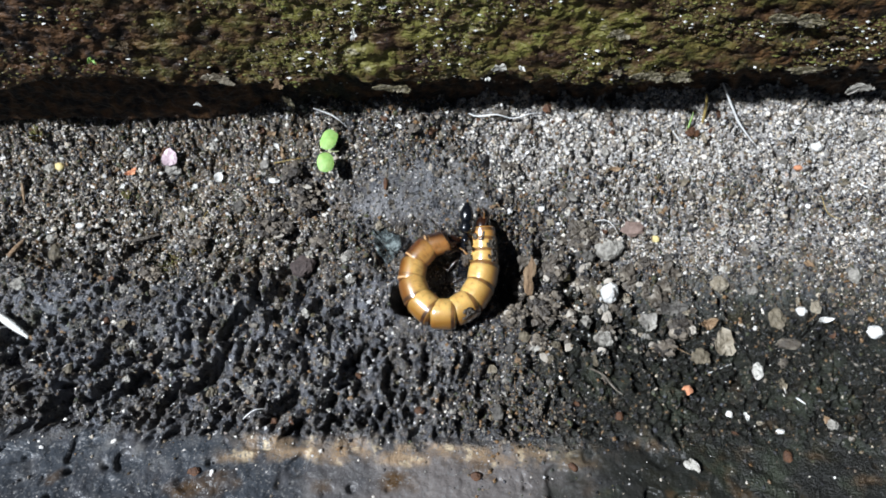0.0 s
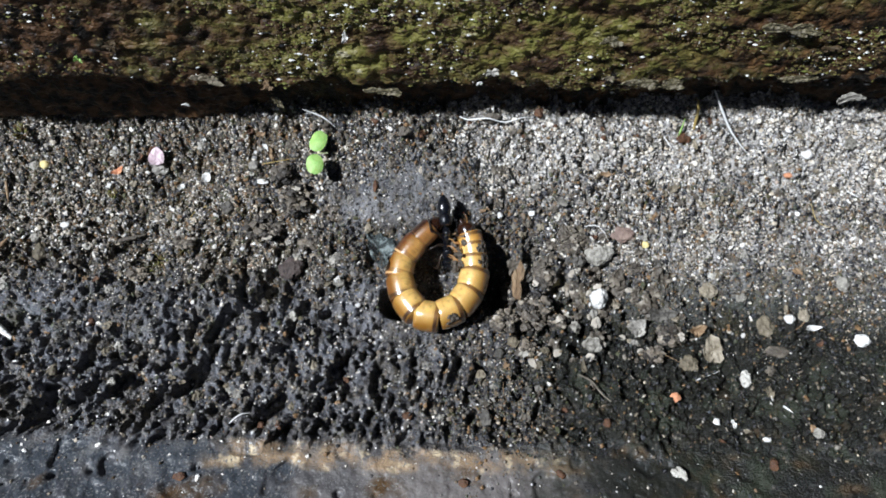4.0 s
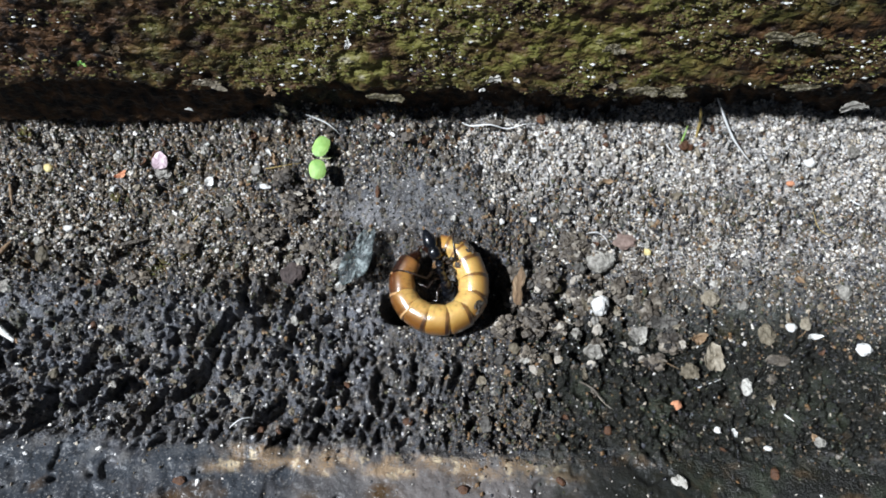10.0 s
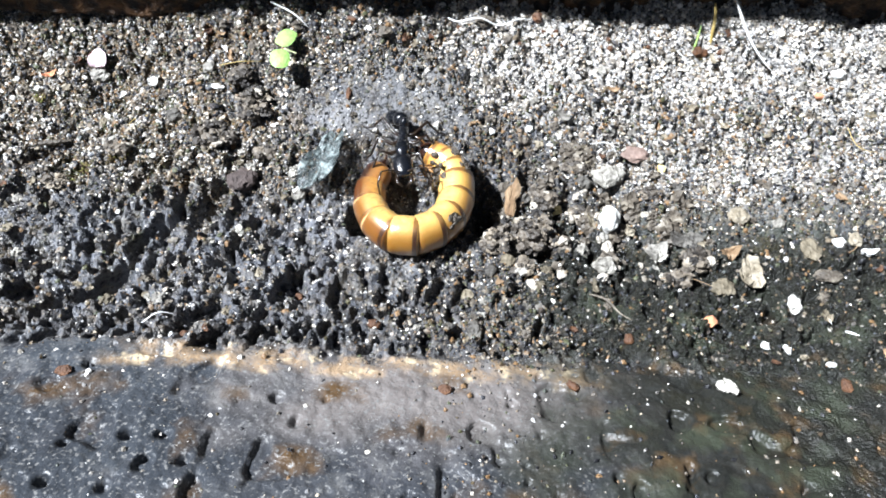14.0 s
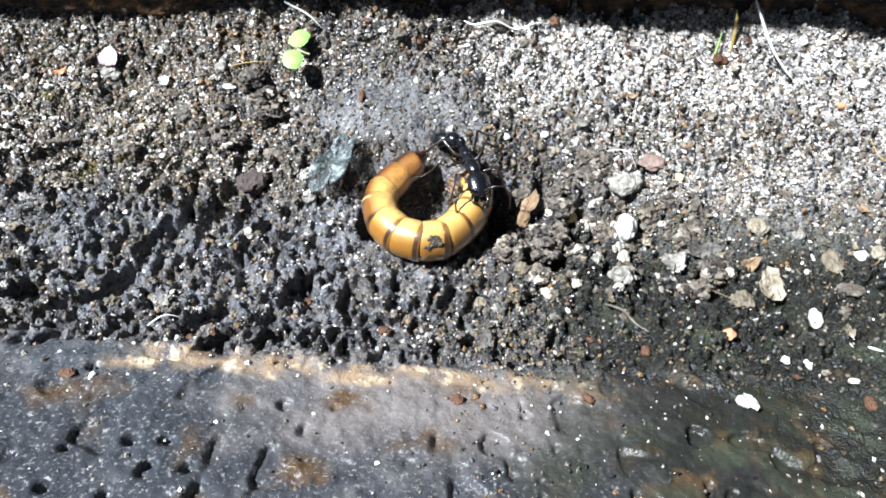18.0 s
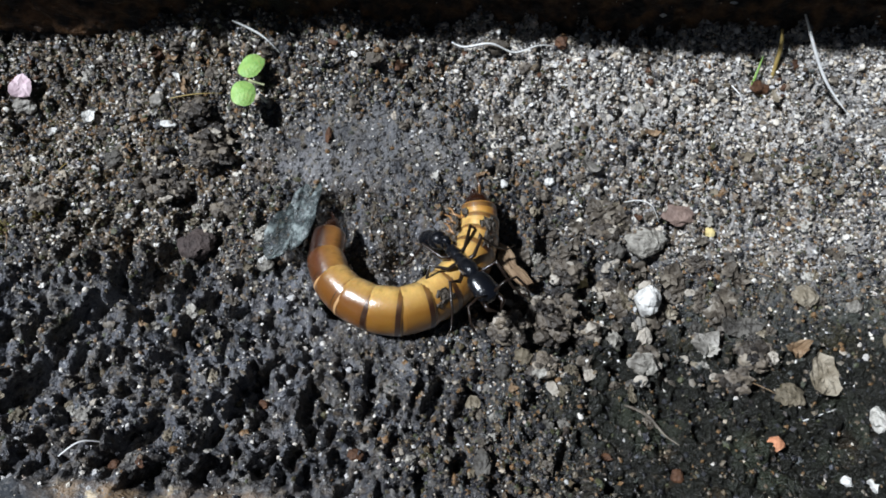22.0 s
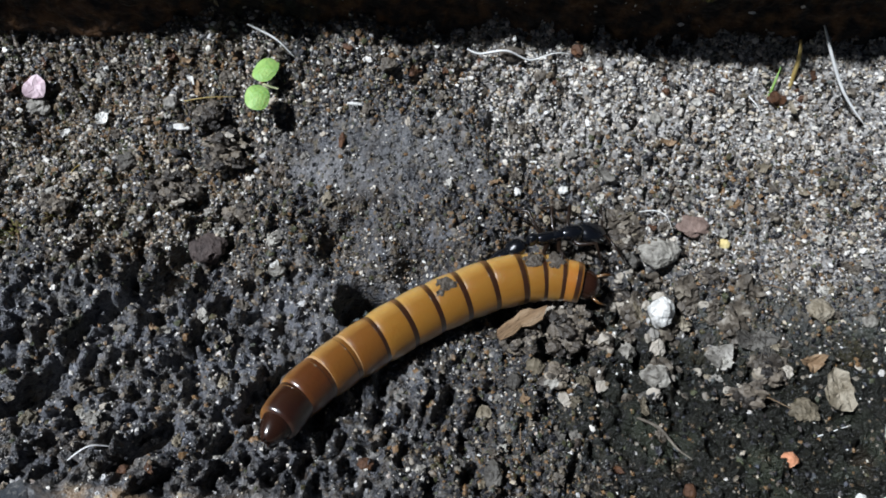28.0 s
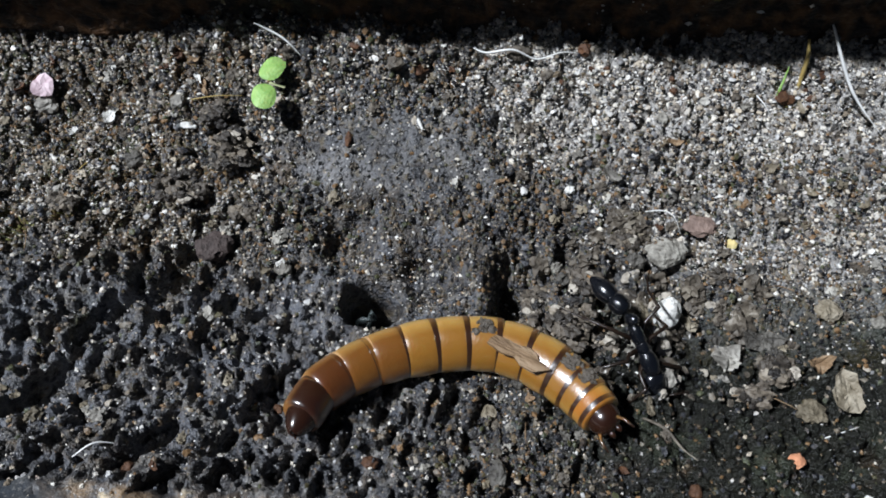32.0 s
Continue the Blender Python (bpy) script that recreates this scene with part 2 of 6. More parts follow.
M_SPECK = material("pale_speck", ((0.0, (0.35, 0.33, 0.30)), (0.5, (0.7, 0.7, 0.68)), (1.0, (0.8, 0.78, 0.7))), 10, 0.4, 0.2, 60, island=True)
M_PLANK = material("mossy_wood", ((0.14, (0.010, 0.005, 0.003)), (0.34, (0.050, 0.026, 0.012)), (0.48, (0.115, 0.082, 0.026)), (0.60, (0.130, 0.124, 0.027)), (0.76, (0.19, 0.172, 0.046)), (0.94, (0.42, 0.38, 0.26))), 3.2, 0.55, 0.9, 22, stretch=(0.62, 1, 1.05), contrast=2.3, specular=0.35, depth=0.05)


def wood_and_foot_shade(m):
    """Bare dark rotten wood under the moss and at the far left; the foot's shade is painted in."""
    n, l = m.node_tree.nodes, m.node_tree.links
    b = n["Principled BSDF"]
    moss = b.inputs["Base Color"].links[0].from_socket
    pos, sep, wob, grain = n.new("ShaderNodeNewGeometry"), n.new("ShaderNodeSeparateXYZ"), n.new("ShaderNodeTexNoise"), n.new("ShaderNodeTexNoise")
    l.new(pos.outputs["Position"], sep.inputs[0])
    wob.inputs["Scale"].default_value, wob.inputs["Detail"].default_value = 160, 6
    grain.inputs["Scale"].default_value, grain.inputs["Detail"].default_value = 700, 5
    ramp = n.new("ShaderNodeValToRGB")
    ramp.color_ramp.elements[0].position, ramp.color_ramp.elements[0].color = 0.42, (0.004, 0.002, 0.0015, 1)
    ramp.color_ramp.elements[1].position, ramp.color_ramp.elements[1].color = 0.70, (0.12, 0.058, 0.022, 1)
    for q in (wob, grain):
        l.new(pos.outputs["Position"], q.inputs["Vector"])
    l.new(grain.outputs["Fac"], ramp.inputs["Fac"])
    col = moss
    # the Z rows also paint the shade under the plank's lip as near-black
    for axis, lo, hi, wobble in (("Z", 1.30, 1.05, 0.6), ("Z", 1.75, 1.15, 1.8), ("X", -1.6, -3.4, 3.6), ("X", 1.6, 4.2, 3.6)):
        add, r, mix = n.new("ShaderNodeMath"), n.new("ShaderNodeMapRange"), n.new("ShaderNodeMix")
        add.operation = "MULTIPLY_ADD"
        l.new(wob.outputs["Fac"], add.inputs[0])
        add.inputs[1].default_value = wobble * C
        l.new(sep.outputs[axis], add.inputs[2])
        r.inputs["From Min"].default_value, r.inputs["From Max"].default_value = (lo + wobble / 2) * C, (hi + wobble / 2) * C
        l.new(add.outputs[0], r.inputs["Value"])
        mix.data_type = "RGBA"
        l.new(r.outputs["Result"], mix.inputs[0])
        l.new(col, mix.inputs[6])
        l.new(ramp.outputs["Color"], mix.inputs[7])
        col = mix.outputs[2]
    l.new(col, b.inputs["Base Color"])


wood_and_foot_shade(M_PLANK)
M_MOSS = material("moss", ((0.0, (0.010, 0.006, 0.003)), (0.35, (0.075, 0.046, 0.016)), (0.7, (0.125, 0.112, 0.026)), (0.95, (0.125, 0.146, 0.030))), 8, 0.7, 0.5, 50, island=True)
M_LICHEN = material("lichen", ((0.3, (0.03, 0.026, 0.012)), (0.5, (0.12, 0.10, 0.05)), (0.78, (0.34, 0.30, 0.22))), 16, 0.8, 1.2, 50, contrast=1.8)
M_WHITE = material("white_mineral", ((0.3, (0.5, 0.49, 0.46)), (0.6, (0.78, 0.77, 0.73)), (0.8, (0.4, 0.39, 0.36))), 10, 0.55, 0.9, 45)
M_PALE = material("pale_stone", ((0.2, (0.085, 0.076, 0.062)), (0.46, (0.36, 0.34, 0.295)), (0.8, (0.56, 0.54, 0.49))), 9, 0.55, 1.0, 32, rand=0.3, contrast=1.5, depth=0.03)
M_GREY = material("grey_stone", ((0.2, (0.034, 0.030, 0.025)), (0.5, (0.145, 0.134, 0.115)), (0.8, (0.37, 0.35, 0.31))), 9, 0.6, 1.0, 32, rand=0.3, contrast=1.5, depth=0.03)
M_CLOD = material("clod", ((0.25, (0.020, 0.017, 0.014)), (0.5, (0.090, 0.074, 0.056)), (0.75, (0.29, 0.255, 0.20))), 9, 0.55, 1.2, 40)
M_SMEAR = material("earth_smear", ((0.25, (0.026, 0.021, 0.016)), (0.75, (0.115, 0.094, 0.072))), 12, 0.5, 1.0, 50)
M_EARTH = material("earth_crumb", ((0.0, (0.014, 0.012, 0.011)), (0.35, (0.058, 0.048, 0.038)), (0.6, (0.120, 0.100, 0.078)), (0.85, (0.23, 0.19, 0.14)), (1.0, (0.42, 0.38, 0.32))), 10, 0.5, 1.0, 45, island=True, contrast=1.4)
M_BEIGE = material("dry_leaf", ((0.2, (0.045, 0.037, 0.022)), (0.5, (0.175, 0.145, 0.098)), (0.8, (0.37, 0.325, 0.25))), 7, 0.65, 1.0, 32, rand=0.25, contrast=1.5, depth=0.03)
M_BARK = material("bark", ((0.25, (0.06, 0.03, 0.015)), (0.5, (0.22, 0.14, 0.075)), (0.8, (0.38, 0.28, 0.18))), 7, 0.7, 1.0, 30, stretch=(0.4, 2, 2))
M_RUST = material("rusty_crumb", ((0.25, (0.022, 0.010, 0.006)), (0.6, (0.105, 0.044, 0.017)), (0.85, (0.24, 0.12, 0.05))), 9, 0.7, 1.0, 40)
M_ORANGE = material("brick_crumb", ((0.3, (0.45, 0.17, 0.08)), (0.7, (0.65, 0.32, 0.18))), 9, 0.75, 0.8, 40)
M_PINK = material("pink_petal", ((0.3, (0.50, 0.36, 0.40)), (0.7, (0.62, 0.49, 0.52))), 6, 0.5, 0.4, 30)
M_YELLOW = material("yellow_grain", ((0.3, (0.55, 0.42, 0.16)), (0.7, (0.7, 0.6, 0.3))), 8, 0.6, 0.5, 40)
M_LEAF = material("seedling_leaf", ((0.3, (0.20, 0.38, 0.085)), (0.7, (0.34, 0.52, 0.16))), 10, 0.5, 0.5, 40, through_light=0.15)
M_STEM = material("seedling_stem", ((0.3, (0.35, 0.40, 0.2)), (0.7, (0.5, 0.5, 0.3))), 10, 0.5, 0.2, 40)
M_FIBRE = material("white_fibre", ((0.3, (0.62, 0.62, 0.6)), (0.7, (0.8, 0.8, 0.78))), 10, 0.35, 0.0, 40)
M_STRAW = material("yellow_straw", ((0.3, (0.30, 0.21, 0.06)), (0.7, (0.5, 0.38, 0.14))), 10, 0.5, 0.3, 40)
M_FILM = material("grey_film", ((0.25, (0.028, 0.036, 0.037)), (0.5, (0.075, 0.094, 0.094)), (0.74, (0.25, 0.29, 0.28))), 10, 0.42, 1.0, 25, contrast=1.6)


def thin_in_places(m):
    """Lets the film's thin places show what lies behind it."""
    n, l = m.node_tree.nodes, m.node_tree.links
    t, r = [q for q in n if q.type == "TEX_NOISE"][0], n.new("ShaderNodeMapRange")
    r.inputs["From Min"].default_value, r.inputs["From Max"].default_value = 0.40, 0.62
    r.inputs["To Min"].default_value, r.inputs["To Max"].default_value = 0.35, 0.95
    l.new(t.outputs["Fac"], r.inputs["Value"])
    l.new(r.outputs["Result"], n["Principled BSDF"].inputs["Alpha"])


thin_in_places(M_FILM)


def cuticle(name, side, back, low, high):
    """Larval skin: pale amber at the sides, darker along the back."""
    m = material(name, ((0.15, tuple(0.42 * v for v in side)), (0.42, tuple(0.85 * v for v in side)), (0.6, side), (0.85, tuple(1.15 * v for v in side))), 7, 0.32, 0.16, 24, contrast=1.35, stretch=(1.9, 1.2, 1.2), coat=1.0, through_light=0.15, specular=0.6)
    n, l = m.node_tree.nodes, m.node_tree.links
    n["Principled BSDF"].inputs["Coat Roughness"].default_value = 0.21
    n["Principled BSDF"].inputs["Coat IOR"].default_value = 1.62
    ramp = [q for q in n if q.type == "VALTORGB"][0]
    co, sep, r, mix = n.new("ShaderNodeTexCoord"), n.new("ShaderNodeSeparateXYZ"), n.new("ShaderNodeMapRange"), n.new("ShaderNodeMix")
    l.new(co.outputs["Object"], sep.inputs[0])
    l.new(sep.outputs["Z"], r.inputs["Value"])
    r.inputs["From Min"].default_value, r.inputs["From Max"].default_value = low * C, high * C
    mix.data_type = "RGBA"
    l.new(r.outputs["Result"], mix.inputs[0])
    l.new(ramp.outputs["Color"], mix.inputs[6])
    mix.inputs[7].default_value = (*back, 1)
    # each ring darkens towards its hind band
    r2, hind = n.new("ShaderNodeMapRange"), n.new("ShaderNodeMix")
    l.new(sep.outputs["X"], r2.inputs["Value"])
    r2.inputs["From Min"].default_value, r2.inputs["From Max"].default_value = 0.045 * C, 0.19 * C
    hind.data_type = "RGBA"
    l.new(r2.outputs["Result"], hind.inputs[0])
    l.new(mix.outputs[2], hind.inputs[6])
    hind.inputs[7].default_value = (*[0.6 * v for v in back], 1)
    l.new(hind.outputs[2], n["Principled BSDF"].inputs["Base Color"])
    return m


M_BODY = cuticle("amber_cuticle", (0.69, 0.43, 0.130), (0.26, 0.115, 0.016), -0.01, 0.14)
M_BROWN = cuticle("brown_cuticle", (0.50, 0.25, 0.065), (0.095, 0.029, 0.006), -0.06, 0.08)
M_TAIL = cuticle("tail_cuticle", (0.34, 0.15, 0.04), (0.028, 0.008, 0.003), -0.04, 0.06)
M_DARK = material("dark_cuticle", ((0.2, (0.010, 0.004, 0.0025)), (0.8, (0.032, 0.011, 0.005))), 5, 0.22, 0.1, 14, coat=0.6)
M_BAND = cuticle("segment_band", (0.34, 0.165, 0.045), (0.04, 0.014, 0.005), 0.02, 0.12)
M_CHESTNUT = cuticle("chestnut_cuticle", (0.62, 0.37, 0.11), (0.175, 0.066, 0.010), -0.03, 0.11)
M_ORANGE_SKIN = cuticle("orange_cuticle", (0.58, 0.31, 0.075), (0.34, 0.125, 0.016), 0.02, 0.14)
M_CREAM = material("cream_membrane", ((0.2, (0.42, 0.22, 0.09)), (0.8, (0.62, 0.40, 0.20))), 6, 0.4, 0.1, 20)
M_LIMB = material("larva_leg", ((0.2, (0.14, 0.058, 0.018)), (0.8, (0.34, 0.18, 0.065))), 6, 0.35, 0.1, 20)
M_ANT = material("black_cuticle", ((0.2, (0.002, 0.0025, 0.0035)), (0.8, (0.006, 0.007, 0.010))), 8, 0.22, 0.2, 60, coat=0.45)
M_CHITIN = material("brown_black_cuticle", ((0.2, (0.006, 0.004, 0.003)), (0.8, (0.022, 0.012, 0.007))), 8, 0.3, 0.2, 60, coat=0.3)
M_MITE = material("white_skin", ((0.3, (0.62, 0.61, 0.58)), (0.7, (0.8, 0.79, 0.76))), 12, 0.4, 0.1, 40)
M_EYE = material("ant_eye", ((0.2, (0.004, 0.004, 0.004)), (0.8, (0.008, 0.008, 0.008))), 8, 0.15, 0.0)


# ---- shapes of the ground ----
def ss(a, b, x):
    u = np.clip((x - a) / (b - a), 0, 1)
    return u * u * (3 - 2 * u)


def rnd(i, j, k):
    """A repeatable random value for whole numbers i, j and a seed k."""
    h = (i.astype(np.int64) * 374761393 + j.astype(np.int64) * 668265263 + k * 974634041) & 0xFFFFFFFF
    h = ((h ^ (h >> 13)) * 1274126177) & 0xFFFFFFFF
    return ((h ^ (h >> 16)) & 0xFFFFFF) / float(0xFFFFFF)


def wave(x, y, k):
    i, j = np.floor(x), np.floor(y)
    u, v = x - i, y - j
    u, v = u * u * (3 - 2 * u), v * v * (3 - 2 * v)
    return (rnd(i, j, k) * (1 - u) + rnd(i + 1, j, k) * u) * (1 - v) + (rnd(i, j + 1, k) * (1 - u) + rnd(i + 1, j + 1, k) * u) * v


def cells(x, y, k):
    """Distances to the nearest and the next of scattered points."""
    i, j = np.floor(x), np.floor(y)
    a, c = np.full(x.shape, 9.0), np.full(x.shape, 9.0)
    for p in (-1, 0, 1):
        for q in (-1, 0, 1):
            d = np.hypot(i + p + rnd(i + p, j + q, k) - x, j + q + rnd(i + p, j + q, k + 7) - y)
            c = np.minimum(c, np.maximum(a, d))
            a = np.minimum(a, d)
    return a, c


def base(x, y):
    """The trough between the plank and the front rise."""
    d = y + 0.4
    z = np.where(d > 0, 0.2 * d * d / (1 + 0.02 * d * d), 0.2 * d * d / (1 + 0.07 * d * d)) - 0.27
    return z - 0.22 * ss(-1.6, -3.2, x) * ss(-0.2, 1.0, y) + 0.16 * ss(2.6, 4.2, x) * ss(0.8, -0.4, y) * ss(-1.9, -1.2, y)


def pit(x, y, cx, cy, rx, ry):
    return np.exp(-(((x - cx) / rx) ** 2 + ((y - cy) / ry) ** 2) ** 2)


def height(x, y):
    x, y = np.asarray(x, float), np.asarray(y, float)
    z = base(x, y)
    calm = 1 - 0.75 * pit(x, y, -0.05, -0.35, 1.15, 0.75) - 0.75 * ss(-2.0, -2.3, y) - 0.85 * pit(x, y, -0.6, 0.72, 1.0, 0.42)
    calm = np.clip(calm, 0.12, 1)
    z = z + calm * (0.12 * (wave(x * 2.3, y * 2.3, 1) - 0.5) + 0.09 * (wave(x * 5, y * 5, 2) - 0.5))
    rough = (0.3 + 0.7 * calm) * (1 - 0.9 * ss(-2.05, -2.3, y))
    z = z + rough * (0.07 * (wave(x * 11, y * 9, 3) - 0.5) - 0.07 * np.abs(wave(x * 16, y * 13, 71) - 0.5) + 0.045 * (wave(x * 21, y * 21, 4) - 0.5) - 0.055 * np.abs(wave(x * 34, y * 30, 72) - 0.5) + 0.036 * (wave(x * 43, y * 43, 5) - 0.5))
    # crevices between the grains
    gap = ss(0.60, 0.76, wave(x * 13 + 2 * wave(x * 4, y * 4, 75), y * 10, 73)) + 0.8 * ss(0.62, 0.78, wave(x * 23, y * 19, 74))
    z = z - 0.085 * gap * calm * (0.45 + 0.55 * ss(0.4, 0.65, wave(x * 1.7, y * 1.7, 76))) * (1 - ss(-2.05, -2.3, y))
    wx, wy = x + 0.06 * wave(x * 9, y * 9, 14), y + 0.06 * wave(x * 9, y * 9, 15)
    a, c = cells(wx * 9, wy * 7.5, 22)
    z = z + rough * 0.014 * (ss(0.0, 0.4, c - a) * (0.5 + rnd(np.floor(x * 4), np.floor(y * 4), 9)) - 0.6)
    a, c = cells(wx * 19, wy * 17, 23)
    z = z + rough * 0.006 * (ss(0.0, 0.4, c - a) - 0.6)
    # crumbled clods with deep gaps, at the left and towards the front
    w = ss(0.9, -0.9, x + 0.35 * (wave(x, y, 5) - 0.5)) * ss(-2.3, -2.0, y + 0.3 * (wave(x * 2, y * 2, 6) - 0.5)) * ss(0.5, -0.6, y)
    w = np.maximum(w, 0.5 * ss(-2.25, -1.95, y) * ss(-0.9, -1.2, y) * ss(1.6, 0.4, x))
    w = w * (1 - 0.6 * ss(-2.2, -3.0, x) * ss(-1.3, -0.7, y)) * (1 - 0.85 * pit(x, y, -0.3, -0.55, 0.95, 0.6))
    a, c = cells(x * 5.5 + 0.8 * wave(x * 4, y * 4, 8), y * 3.6 + 0.8 * wave(x * 4, y * 4, 9), 11)
    slit = ss(0.60, 0.74, wave(x * 8.5 - 2.4 * y + 1.6 * wave(x * 3.1, y * 3.1, 21), y * 4.4 + 1.4 * wave(x * 2.6, y * 2.6, 17), 12)) * ss(0.30, 0.62, wave(x * 1.9, y * 1.9, 18))
    z = z + w * (0.045 * ss(0.0, 0.45, c - a) - 0.04 - 0.22 * slit - 0.11 * ss(0.62, 0.77, wave(x * 15 - 3 * y, y * 7, 13)) + 0.055 * (wave(x * 22, y * 19, 81) - 0.5) - 0.06 * np.abs(wave(x * 13, y * 10, 82) - 0.5) + 0.04 * (wave(x * 38, y * 34, 83) - 0.5))
    # loose clods with round gaps to the right of the larva
    v = pit(x, y, 1.35, -0.4, 1.0, 0.75)
    a, c = cells(x * 4.2 + 0.8 * wave(x * 4, y * 4, 8), y * 3.4 + 0.8 * wave(x * 4, y * 4, 9), 19)
    z = z + v * (0.12 * ss(0.0, 0.45, c - a) - 0.08 - 0.18 * ss(0.62, 0.76, wave(x * 5.0, y * 4.2, 16)) - 0.17 * ss(0.57, 0.70, wave(x * 10.5, y * 8.5, 20)))
    # small pits in the front crust
    f = ss(-2.1, -2.5, y)
    a, c = cells(x * 3.1, y * 3.1, 31)
    z = z - f * (0.06 * ss(0.70, 0.82, wave(x * 5.5, y * 4.8, 37)) + 0.10 * ss(0.26, 0.05, a + 0.2 * wave(x * 8, y * 8, 35)) * (rnd(np.floor(x * 1.3), np.floor(y * 1.3), 3) > 0.40)) + f * (0.03 * (wave(x * 7, y * 5, 33) - 0.5) + 0.022 * (wave(x * 17, y * 15, 34) - 0.5) + 0.014 * (wave(x * 34, y * 31, 36) - 0.5))
    # hollows beside the larva
    z = z - 0.18 * pit(x, y, -0.74, 0.0, 0.2, 0.26) - 0.30 * pit(x, y, 0.66, -0.28, 0.24, 0.46) - 0.2 * pit(x, y, -0.04, -0.22, 0.22, 0.26) - 1.4 * pit(x, y, -0.48, -0.54, 0.19, 0.16)
    return z


def H(x, y):
    return float(height(np.array([x]), np.array([y]))[0])


def rest(x, y, r):
    """The height at which a thing of radius r comes to rest: the higher half of the soil under it."""
    g = np.linspace(-0.8, 0.8, 5) * r
    X, Y = np.meshgrid(x + g, y + g)
    return float(np.sort(height(X, Y).ravel())[10:].mean())


# ---- building helpers ----
def solid(name, verts, faces, mat, smooth=False):
    """A mesh from arrays in centimetres."""
    me = bpy.data.meshes.new(name)
    v = np.asarray(verts, np.float32) * C
    f = np.asarray(faces, np.int32)
    n = f.shape[1]
    me.vertices.add(len(v))
    me.vertices.foreach_set("co", v.ravel())
    me.loops.add(f.size)
    me.loops.foreach_set("vertex_index", f.ravel())
    me.polygons.add(len(f))
    me.polygons.foreach_set("loop_start", np.arange(len(f), dtype=np.int32) * n)
    me.polygons.foreach_set("use_smooth", np.full(len(f), smooth))
    me.update(calc_edges=True)
    me.materials.append(mat)
    return me


def part(name, bm, mat, parent=None, label="", at=None, smooth=True):
    """Links a bmesh, drawn in centimetres, as one mesh object, under a thing or a part."""
    me = bpy.data.meshes.new(name)
    bmesh.ops.scale(bm, vec=(C, C, C), verts=bm.verts)
    bmesh.ops.recalc_face_normals(bm, faces=bm.faces)
    for f in bm.faces:
        f.smooth = smooth
    bm.to_mesh(me)
    bm.free()
    me.materials.append(mat)
    ob = new(name, me)
    if parent is not None:
        ob.parent = parent
    if at is not None:
        ob.matrix_basis = at
    if label:
        tagged(ob, label)
    return ob


def cm(x, y, z, rx=0, ry=0, rz=0):
    return pose(x * C, y * C, z * C, rx, ry, rz)


def empty(name, m, label, category, group=""):
    ob = new(name)
    ob.empty_display_size = 0.002
    ob.matrix_world = m
    return tagged(ob, label, category, group)


def tube(bm, points, radii, sides=6, squash=1.0):
    """A tapered closed tube along points."""
    pts = [Vector(p) for p in points]
    rings = []
    for i, p in enumerate(pts):
        d = (pts[min(i + 1, len(pts) - 1)] - pts[max(i - 1, 0)]).normalized()
        u = d.cross(Vector((0, 0, 1)))
        u = u.normalized() if u.length > 1e-3 else Vector((1, 0, 0))
        v = u.cross(d)
        rings.append([bm.verts.new(p + radii[i] * (math.cos(a) * u + squash * math.sin(a) * v)) for a in [2 * math.pi * k / sides for k in range(sides)]])
    for a, b in zip(rings, rings[1:]):
        for k in range(sides):
            bm.faces.new((a[k], a[(k + 1) % sides], b[(k + 1) % sides], b[k]))
    bm.faces.new(rings[0][::-1])
    bm.faces.new(rings[-1])
    return bm


def lump(bm, centre, size, seed=0, rough=0.12, sub=3, freq=1.5):
    """A rounded uneven body."""
    r = bmesh.ops.create_icosphere(bm, subdivisions=sub, radius=1.0)
    for v in r["verts"]:
        q = v.co * freq + Vector((seed * 7.3, seed * 3.1, seed * 1.7))
        k = 1 + rough * noise.noise(q) + 0.5 * rough * noise.noise(q * 2.7)
        if sub > 3:
            k = 1 + 0.7 * (k - 1) + 0.35 * rough * noise.noise(q * 4.1) + 0.2 * rough * noise.noise(q * 8.3)
        v.co = Vector((v.co.x * size[0] * k, v.co.y * size[1] * k, v.co.z * size[2] * k)) + Vector(centre)
    return bm


SERIAL = [0]


def stone(name, x, y, sx, sy, sz, mat, label, category="pebble", rz=0, sink=0.3, rough=0.3, tilt=0):
    """A worn pebble lying on the soil; half sizes in centimetres."""
    SERIAL[0] += 1
    big = rough > 0.6
    if not big:
        sx, sy, sz = 1.2 * sx, 1.2 * sy, 1.2 * sz
    bm = lump(bmesh.new(), (0, 0, 0), (sx, sy, sz), SERIAL[0], rough if big else 1.2 * rough, 4 if big else 2 if max(sx, sy) < 0.07 else 3, 2.6 if big else 1.6)
    ob = part(name, bm, mat, smooth=SERIAL[0] % 3 == 0)
    ob.matrix_world = cm(x, y, rest(x, y, 0.5 * (sx + sy)) + sz * (1 - 2 * sink), tilt, tilt * 0.5, rz)
    return tagged(ob, label, category)


